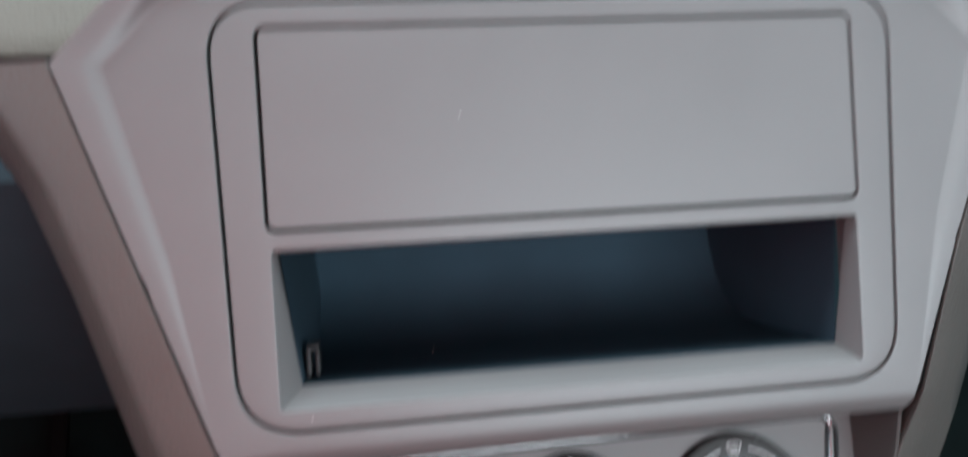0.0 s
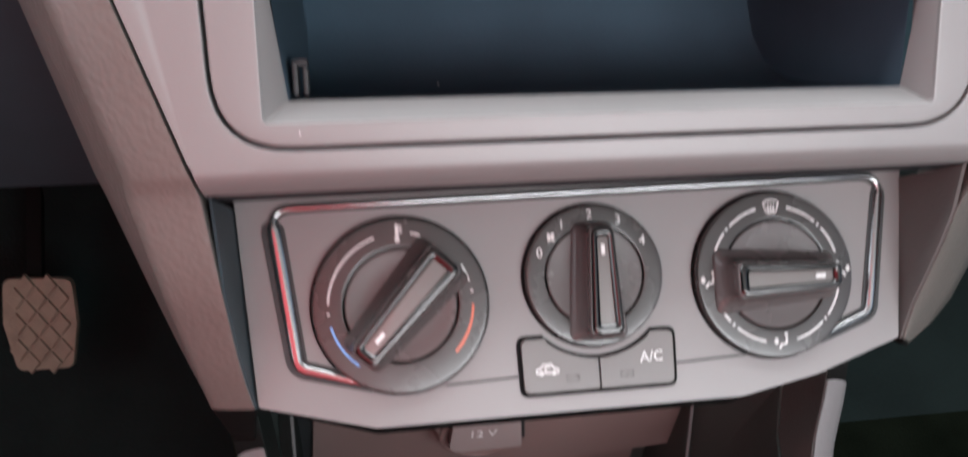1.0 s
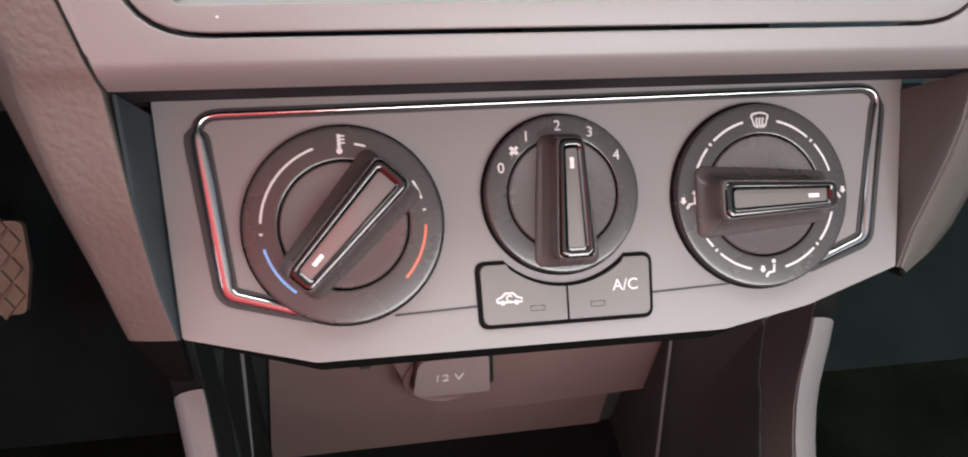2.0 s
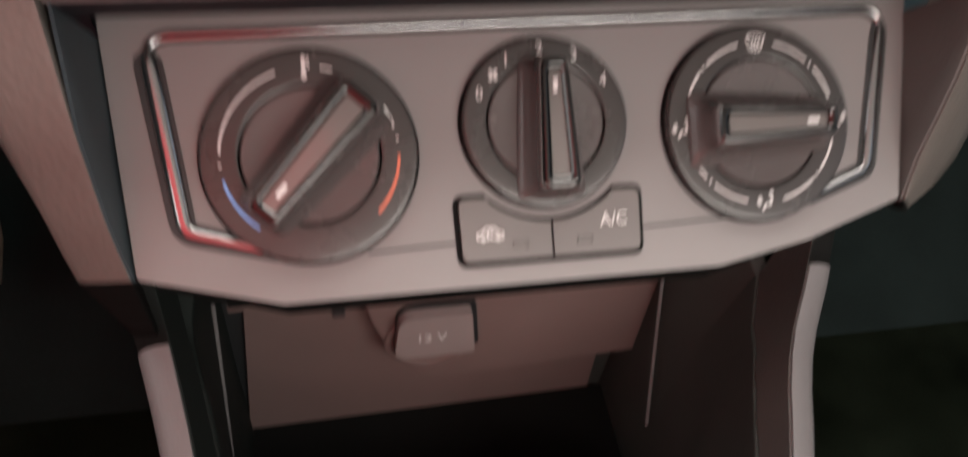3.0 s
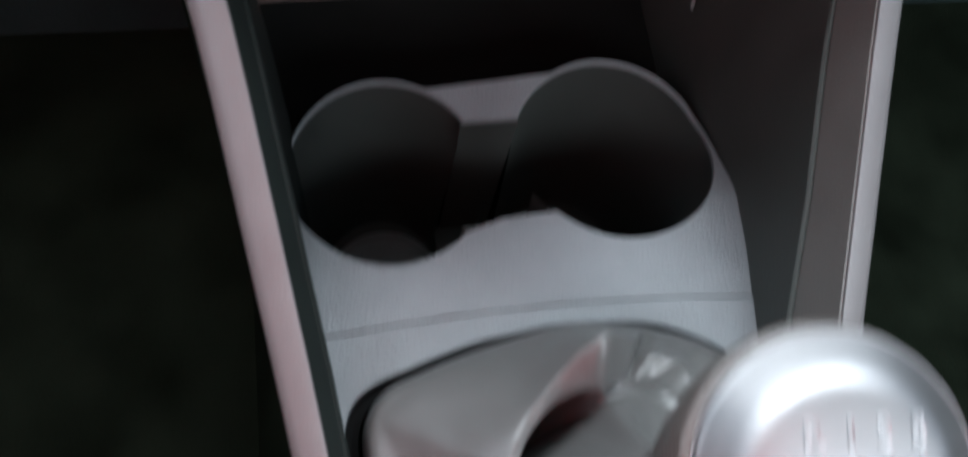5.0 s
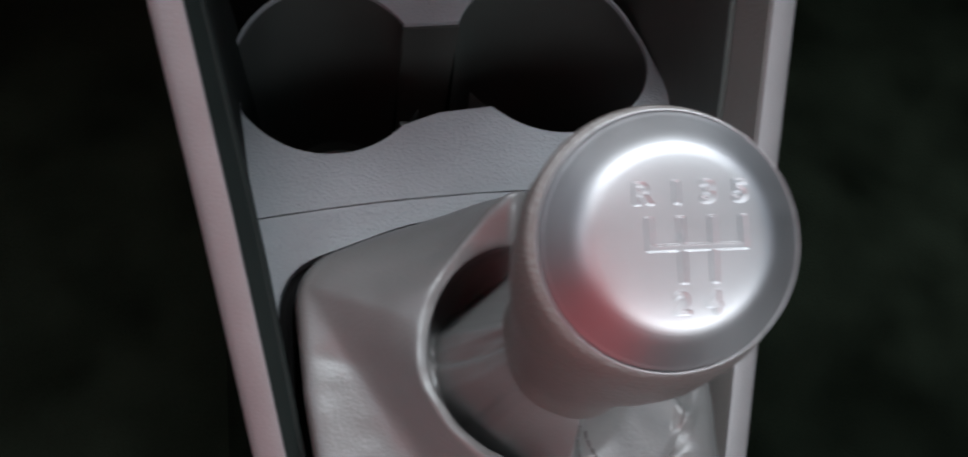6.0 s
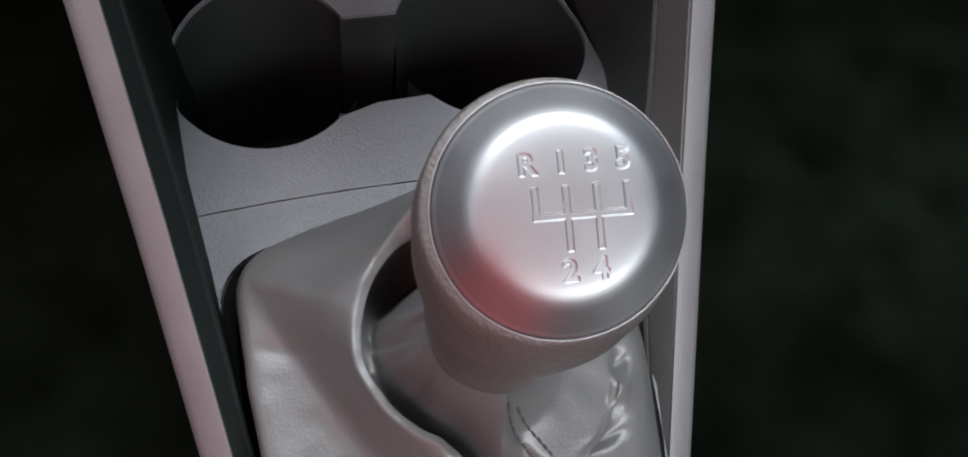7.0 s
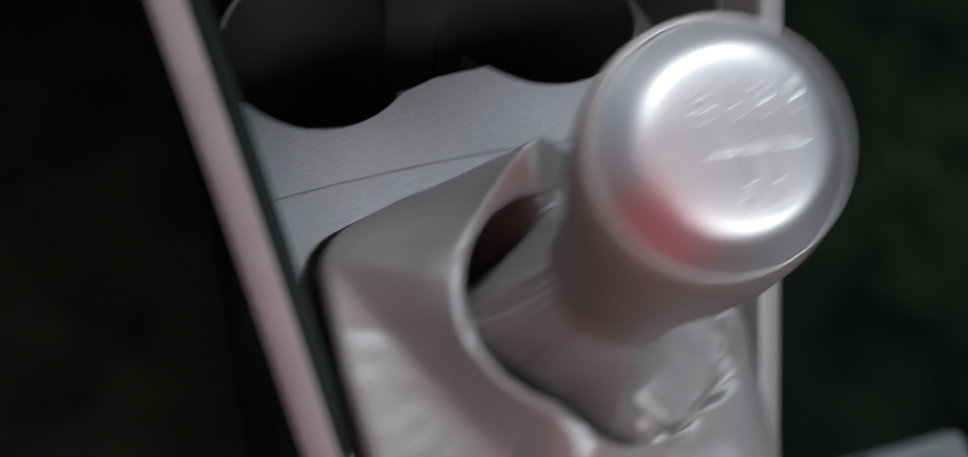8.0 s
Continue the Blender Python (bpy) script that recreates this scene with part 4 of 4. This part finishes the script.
def gear_lever():
    ob = thing("gear_lever", "gear lever with satin silver knob cap above a grey gaiter", "gear lever", (FOOT.x, FOOT.y, 0.20))
    w = 0.0010
    xs = (-0.0053, 0.0003, 0.0059, 0.0115)
    ym, yt, yb = -0.0019, 0.0034, -0.0081
    segs = [[(xs[0], ym), (xs[0], yt)], [(xs[1], yb), (xs[1], yt)], [(xs[2], yb), (xs[2], yt)], [(xs[3], ym), (xs[3], yt)], [(xs[0] - w / 2, ym), (xs[3] + w / 2, ym)]]
    letters = (("R", xs[0] - 0.0010, 0.0077), ("1", xs[1] - 0.0004, 0.0077), ("3", xs[2] - 0.0004, 0.0077), ("5", xs[3] - 0.0002, 0.0077), ("2", xs[1] - 0.0004, -0.0119), ("4", xs[2] - 0.0004, -0.0119))
    signs = [(t, words(t, 0.0054, x, y, 0.0, thick=0.0, bold=0.00005)) for t, x, y in letters]
    for bm in [bm for _, bm in signs]:
        for v in bm.verts:
            v.co.z = 0.0
    bars = [band([a, b], w * 0.8, -0.00001, 0.00001) for a, b in segs]
    trees = [BVHTree.FromBMesh(bm) for bm in [bm for _, bm in signs] + bars]
    cap = part("cap", engraved_dome(trees, 0.00027, 0.00036), SATIN, ob, "domed satin silver cap with engraved shift pattern", KNOB, 60)
    part("cap_rim", sweep([(0.02455 * math.cos(t), 0.02455 * math.sin(t), -0.0040) for t in np.linspace(0, 2 * math.pi, 96, endpoint=False)], [(0.00022 * math.cos(u), 0.00022 * math.sin(u)) for u in np.linspace(0, 2 * math.pi, 8, endpoint=False)], closed=True), SATIN, cap, "thin bright rim", KNOB, 60)
    for bm in bars:
        for v in bm.verts:
            v.co.z += cap_height(math.hypot(v.co.x, v.co.y)) - 0.00030
        part("shift_line", bm, ENGRAVE, cap, "engraved shift line", KNOB, 0)
    for t, bm in signs:
        for v in bm.verts:
            v.co.z = cap_height(math.hypot(v.co.x, v.co.y)) - 0.00028
        part("numeral", bm, ENGRAVE, cap, "engraved " + t, KNOB, 0)
    # skin below the cap, turning from the cap's tilt to upright
    n = 72
    rings = []
    for t, r in ((0.0, 0.0236), (0.003, 0.0250), (0.02, 0.0258), (0.10, 0.0264), (0.28, 0.0255), (0.45, 0.0234), (0.60, 0.0213), (0.75, 0.0195), (0.90, 0.0182), (1.0, 0.0178), (1.05, 0.0179), (1.065, 0.0173), (1.05, 0.0165), (1.0, 0.0150)):
        c = CAP_C.lerp(FOOT, t)
        nn = CAP_N.lerp(Vector((0, 0.02, 1)), min(1, t * 1.1)).normalized()
        xx = (Vector((1, 0, 0)) - nn * nn.x).normalized()
        yy = nn.cross(xx)
        c = c - nn * 0.0040 * (1 - t) + (yy * 0.0005 - xx * 0.0009) * max(0.0, 1 - t / 0.4)
        wob = [1 + 0.035 * max(0.0, t - 0.55) / 0.45 * (math.sin(3 * 2 * math.pi * i / n + 0.8) + 0.6 * math.sin(5 * 2 * math.pi * i / n + 2.0)) for i in range(n)]
        rings.append([tuple(c + xx * r * wob[i] * math.cos(2 * math.pi * i / n) + yy * r * wob[i] * math.sin(2 * math.pi * i / n)) for i in range(n)])
    part("grip", loft(rings[::-1], caps=(True, False)), KNOBSKIN, ob, "grained grey grip", smooth=60)
    rings = []
    for z, r in ((-0.030, 0.0160), (-0.018, 0.0150), (-0.010, 0.0145), (-0.006, 0.0150), (-0.003, 0.0156), (0.0, 0.0150), (0.0018, 0.0140), (-0.002, 0.0130)):
        rings.append([(FOOT.x + (r + 0.0006 * math.sin(3 * a + 1) + 0.0003 * math.sin(7 * a)) * math.cos(a), FOOT.y + (r + 0.0006 * math.sin(3 * a + 1)) * math.sin(a), FOOT.z + z + 0.0008 * math.sin(2 * a + 0.5)) for a in np.linspace(0, 2 * math.pi, 72, endpoint=False)])
    part("collar", loft(rings, caps=(False, True)), LEATHER, ob, "folded leatherette collar", smooth=60)
    stem = lathe([(0.009, 0.20), (0.009, 0.415)], FOOT.x, FOOT.y, 24)
    part("stem", stem, BLACK, ob, "black steel stem")


def engraved_dome(trees, depth, soft):
    """The cap as a fine turned mesh, its face sunk where the signs lie."""
    n = 640
    radii = [(0.0220, -0.0058), (0.0240, -0.0054), (0.0244, -0.0047), (0.0243, -0.0041)] + [(r, cap_height(r)) for r in (0.0240, 0.0236, 0.0232, 0.0228, 0.0225, 0.0220, 0.0215, 0.0210, 0.0205, 0.0201, 0.0197, 0.0193, 0.0190, 0.0187, 0.0184, 0.0181, 0.0178)]
    radii += [(r, cap_height(r)) for r in np.arange(0.01765, 0.0005, -0.00013)]
    verts, faces = [], []
    for r, z in radii:
        for i in range(n):
            x, y = r * math.cos(2 * math.pi * i / n), r * math.sin(2 * math.pi * i / n)
            sink = 0.0
            if r < 0.0177 and z > 0:
                d = soft
                for tree in trees:
                    hit = tree.find_nearest(Vector((x, y, 0)), soft)
                    if hit[0] is not None:
                        d = min(d, math.hypot(hit[0].x - x, hit[0].y - y))
                k = 1 - d / soft
                sink = depth * k * k * (3 - 2 * k)
            verts.append((x, y, z - sink))
    for j in range(len(radii) - 1):
        for i in range(n):
            k = (i + 1) % n
            faces.append((j * n + i, j * n + k, (j + 1) * n + k, (j + 1) * n + i))
    faces.append(tuple(range((len(radii) - 1) * n, len(radii) * n)))
    me = bpy.data.meshes.new("tmp")
    me.from_pydata(verts, [], faces)
    bm = bmesh.new()
    bm.from_mesh(me)
    bpy.data.meshes.remove(me)
    return bm


gear_lever()


def smooth_line(pts, rounds=2):
    """Corner cutting that keeps the ends."""
    for _ in range(rounds):
        out = [pts[0]]
        for (a, b), (c, d) in zip(pts, pts[1:]):
            out += [(a * 0.75 + c * 0.25, b * 0.75 + d * 0.25), (a * 0.25 + c * 0.75, b * 0.25 + d * 0.75)]
        pts = out + [pts[-1]]
    return pts


CREASE = (Vector((-0.0650, -0.2140)), Vector((-0.0320, -0.2780)))


def gaiter():
    ob = thing("gear_gaiter", "creased grey leatherette gear gaiter in the console deck", "gaiter", (FOOT.x, FOOT.y, DECK))
    cx, cy = FOOT.x, FOOT.y
    N = 288
    poly = [Vector(p) for p in gaiter_base(0.975)]

    def edge(ang):
        d = Vector((math.cos(ang), math.sin(ang)))
        best = 0.05
        for i in range(len(poly)):
            p, q = poly[i] - Vector((cx, cy)), poly[(i + 1) % len(poly)] - Vector((cx, cy))
            den = d.x * (q.y - p.y) - d.y * (q.x - p.x)
            if abs(den) < 1e-9:
                continue
            t = (p.x * (q.y - p.y) - p.y * (q.x - p.x)) / den
            u = (p.x * d.y - p.y * d.x) / den
            if t > 0 and -1e-6 <= u <= 1 + 1e-6:
                best = t
        return best

    def ease(pairs, deg):
        """Table lookup with the corners taken off, round the circle."""
        return sum(w * table(pairs, (deg + o) % 360) for o, w in ((-4, 0.15), (-2, 0.2), (0, 0.3), (2, 0.2), (4, 0.15)))
    # the inner lip of the fold: radius and height; how far outside it the crest lies and how much higher; depth of the hollow inside
    lip_r = [(0, 0.0445), (30, 0.048), (60, 0.050), (80, 0.046), (93, 0.0405), (98, 0.0425), (112, 0.0428), (128, 0.0402), (148, 0.0358), (170, 0.0322), (187, 0.0282), (212, 0.0250), (236, 0.0232), (251, 0.0258), (276, 0.0370), (297, 0.0420), (322, 0.0445), (360, 0.0445)]
    lip_z = [(0, 0.050), (30, 0.040), (60, 0.036), (80, 0.051), (93, 0.058), (112, 0.053), (128, 0.050), (170, 0.050), (212, 0.050), (236, 0.050), (276, 0.047), (322, 0.048), (360, 0.050)]
    out_r = [(0, 0.003), (60, 0.006), (80, 0.011), (90, 0.0140), (95, 0.0130), (104, 0.0080), (114, 0.0042), (130, 0.0036), (200, 0.0032), (240, 0.003), (300, 0.004), (360, 0.003)]
    out_z = [(0, 0.0), (60, 0.004), (80, 0.007), (88, 0.012), (93, 0.013), (98, 0.009), (108, 0.004), (120, 0.0015), (140, 0.0008), (200, 0.0008), (260, 0.0), (360, 0.0)]
    hollow = [(0, 0.0), (40, 0.003), (75, 0.005), (90, 0.010), (100, 0.034), (112, 0.045), (128, 0.036), (142, 0.017), (155, 0.008), (162, 0.0090), (180, 0.018), (205, 0.034), (236, 0.040), (255, 0.030), (272, 0.012), (290, 0.0), (360, 0.0)]
    run = CREASE[1] - CREASE[0]
    prof_front = ((0.06, 0.22), (0.14, 0.34), (0.28, 0.46), (0.52, 0.62), (0.76, 0.80), (0.92, 0.93))
    prof_right = ((0.05, 0.40), (0.12, 0.62), (0.25, 0.76), (0.50, 0.90), (0.75, 0.97), (0.92, 0.995))
    lines = []
    for i in range(N):
        a = 2 * math.pi * i / N
        deg = 360.0 * i / N
        R = edge(a) - table([(0, 0.006), (30, 0.004), (60, 0.0), (125, 0.0), (145, 0.0015), (165, 0.0035), (230, 0.0035), (270, 0.006), (360, 0.006)], deg)
        lr, lz, cr, cz, dep = (ease(p, deg) for p in (lip_r, lip_z, out_r, out_z, hollow))
        cr, cz = lr + cr, lz + cz
        wf = table([(0, 0.0), (40, 0.5), (70, 1), (112, 1), (135, 0.35), (160, 0), (360, 0)], deg)
        wl = table([(0, 0), (90, 0), (140, 1), (230, 1), (280, 0), (360, 0)], deg)
        pts = [(R, 0.0)]
        # driver side: a flat shoulder as far as the crease, then a steep wall up to the fold
        den = math.cos(a) * run.y - math.sin(a) * run.x
        re = ((CREASE[0].x - cx) * run.y - (CREASE[0].y - cy) * run.x) / den if abs(den) > 1e-6 else R
        re = max(cr + 0.004, min(R - 0.008, re)) if re > 0 else R - 0.008
        flat = 0.019
        left = ((R - 0.0008, flat * 0.62), (R - 0.0025, flat * 0.95), (lerp(R - 0.0030, re, 0.5), flat), (re + 0.0015, flat + 0.0015), (lerp(re, cr, 0.40), lerp(flat, cz, 0.42)), (lerp(re, cr, 0.82), lerp(flat, cz, 0.86)))
        for (q, v), (_, w), (lr_, lz_) in zip(prof_front, prof_right, left):
            h = lerp(w, v, wf) * cz
            pts.append((lerp(lerp(R, cr, q), lr_, wl * (1 - wf)), lerp(h, lz_, wl * (1 - wf))))
        k = min(1.0, dep / 0.010)
        top = FOOT.z - DECK - 0.006
        kb = table([(0, 0), (55, 0.6), (92, 0.9), (103, 0), (114, 0), (135, 1), (195, 1), (225, 0.3), (280, 0), (360, 0)], deg)
        fr, fz = lerp(lr, 0.0154, table([(0, 0.16), (135, 0.14), (160, 0.20), (185, 0.34), (200, 0.46), (245, 0.48), (275, 0.20), (360, 0.16)], deg)), lz - dep
        pts += [(cr, cz), (lerp(cr, lr, 0.6), lerp(cz, lz, 0.5)), (lr, lz), (lr - 0.0002 + 0.0010 * k, lz - 0.0016 * k), (lr + 0.0038 * k - 0.002 * (1 - k), lz - dep * 0.55 + 0.001 * (1 - k)), (lerp(lr, fr, 0.5), fz + 0.0006 + 0.0008 * (1 - k)), (fr, fz + 0.0012 + 0.0012 * (1 - k))]
        pts += [(lerp(fr, 0.0154, 0.28), lerp(fz, top, lerp(0.09, lerp(0.34, 0.30, kb), k))), (lerp(fr, 0.0154, 0.66), lerp(fz, top, lerp(0.17, lerp(0.66, 0.64, kb), k))), (0.0160, lerp(fz, top, lerp(0.48, 0.92, k))), (0.0146, top)]
        line = smooth_line(pts)
        n = len(line)
        ring = []
        for j, (r, z) in enumerate(line):
            s = j / (n - 1)
            fold = 0.0
            for a0, width, amp, s0, ls, lean in ((72, 2.6, -0.010, 0.36, 0.18, 40), (60, 4, 0.006, 0.36, 0.18, 40), (48, 2.6, -0.008, 0.38, 0.18, 30), (36, 4, 0.004, 0.38, 0.18, 30), (24, 3, -0.006, 0.38, 0.18, 20), (262, 8, -0.003, 0.40, 0.12, 30), (146, 5, 0.003, 0.84, 0.12, 50), (162, 4, -0.005, 0.84, 0.12, 60), (180, 5, 0.004, 0.84, 0.12, 60), (198, 4, -0.005, 0.84, 0.12, 70), (216, 5, 0.003, 0.84, 0.12, 60), (296, 3.5, -0.0025, 0.70, 0.14, -60), (322, 5, -0.003, 0.50, 0.14, -50), (340, 5, 0.003, 0.50, 0.16, -30), (352, 4, -0.0035, 0.50, 0.16, -20), (344, 6, 0.002, 0.60, 0.2, 30)):
                da = (deg - a0 - lean * (s - s0) + 180) % 360 - 180
                fold += amp * math.exp(-(da / width) ** 2) * math.exp(-((s - s0) / ls) ** 2)
            x, y = cx + r * math.cos(a), cy + r * math.sin(a)
            soft = (0.0010 * noise.noise(Vector((x, y, z)) * 45) + 0.0009 * noise.noise(Vector((x, y, z * 0.6)) * 120)) * math.sin(s * math.pi)
            ring.append((x, y, DECK - 0.005 + max(z + 0.005 * min(1, s * 12) + fold + soft, 0.0)))
        lines.append(ring)
    rings = [[ln[j] for ln in lines] for j in range(len(lines[0]))]
    bm = loft(rings, caps=(False, False))
    tree = BVHTree.FromBMesh(bm)
    part("skin", bm, LEATHER, ob, smooth=70)

    # two rows of sewing down the rear of the cone
    for a, b in (((0.0030, -0.2775), (0.0185, -0.3000)), ((0.0080, -0.2770), (0.0228, -0.2990))):
        row = bmesh.new()
        m = 11
        for i in range(m):
            ends = []
            for t in (i / m, (i + 0.72) / m):
                x, y = lerp(a[0], b[0], t) + 0.0008 * math.sin(3 * t), lerp(a[1], b[1], t)
                at = tree.ray_cast(Vector((x, y, 0.5)), Vector((0, 0, -1)))[0]
                if at:
                    ends.append(at)
            if len(ends) == 2:
                mid = (ends[0] + ends[1]) / 2 + Vector((0, 0, 0.0004))
                row = join(row, sweep([ends[0] - Vector((0, 0, 0.0002)), mid, ends[1] - Vector((0, 0, 0.0002))], [(0.00045 * math.cos(u), 0.00045 * math.sin(u)) for u in np.linspace(0, 2 * math.pi, 6, endpoint=False)], flat=Vector((1, 0, 0.2))))
        part("stitching", row, THREAD, ob, "dark sewing thread")
    path = [(x, y, DECK - 0.0055) for x, y in gaiter_base(1.0)]
    part("frame", sweep(path, [(-0.0024, -0.004), (-0.0024, 0.0013), (0, 0.0004), (0.0024, 0.0013), (0.0024, -0.004)], closed=True), GAP, ob, "black clip-in frame")


gaiter()


# ---- footwell and seat ----
def pedal():
    ob = thing("foot_pedal", "worn grey rubber foot pedal with diamond tread", "pedal", (-0.340, 0.275, 0.182))
    m = Matrix.Translation((-0.340, 0.270, 0.163)) @ pose(0, 0, 0, 56, 0, -4) @ Matrix.Scale(1.15, 4)
    pad = rounded([(-0.018, -0.036, 0.006), (0.021, -0.034, 0.006), (0.026, 0.0, 0.01), (0.024, 0.034, 0.007), (-0.024, 0.034, 0.007), (-0.026, 0.0, 0.01)], 4)
    part("pad", plate(pad, (), -0.006, 0.0, 0.002, 3), TREAD, ob, m=m)
    for i in range(-3, 4):
        for j in range(-3, 4):
            x, y = (i - j) * 0.0078, (i + j) * 0.0098
            if abs(x) > 0.021 - 0.004 * (y < -0.02) or abs(y) > 0.030:
                continue
            d = [(x - 0.0066, y), (x, y - 0.0084), (x + 0.0066, y), (x, y + 0.0084)]
            part("tread_block", plate(d, (), -0.001, 0.0028, 0.0008), TREAD, ob, m=m)
    arm = loft([[(-0.345 + a, y, z + b) for a, b in ((-0.006, -0.005), (0.006, -0.005), (0.006, 0.005), (-0.006, 0.005))] for y, z in ((0.279, 0.163), (0.36, 0.23), (0.42, 0.36), (0.42, 0.60))])
    part("arm", arm, GAP, ob, "black steel arm")


pedal()


def seat():
    ob = thing("passenger_seat", "grey cloth passenger seat cushion beside the console", "seat", (0.34, -0.62, 0.0))
    part("cushion", box(0.15, -0.93, 0.18, 0.62, -0.40, 0.29, 0.03, 4), SEATCLOTH, ob)
    part("side_trim", box(0.0985, -0.80, 0.20, 0.142, -0.3160, 0.327, 0.006, 3), TRIMGREY, ob, "grey plastic side trim")
    part("base", box(0.17, -0.90, 0.0, 0.56, -0.47, 0.19, 0.01), BLACK, ob, "black seat base")


TRIMGREY = mat("grey_seat_trim_plastic", (0.030, 0.035, 0.036), 0.55, grain=0.0008, depth=0.0001, vary=0.1)
seat()
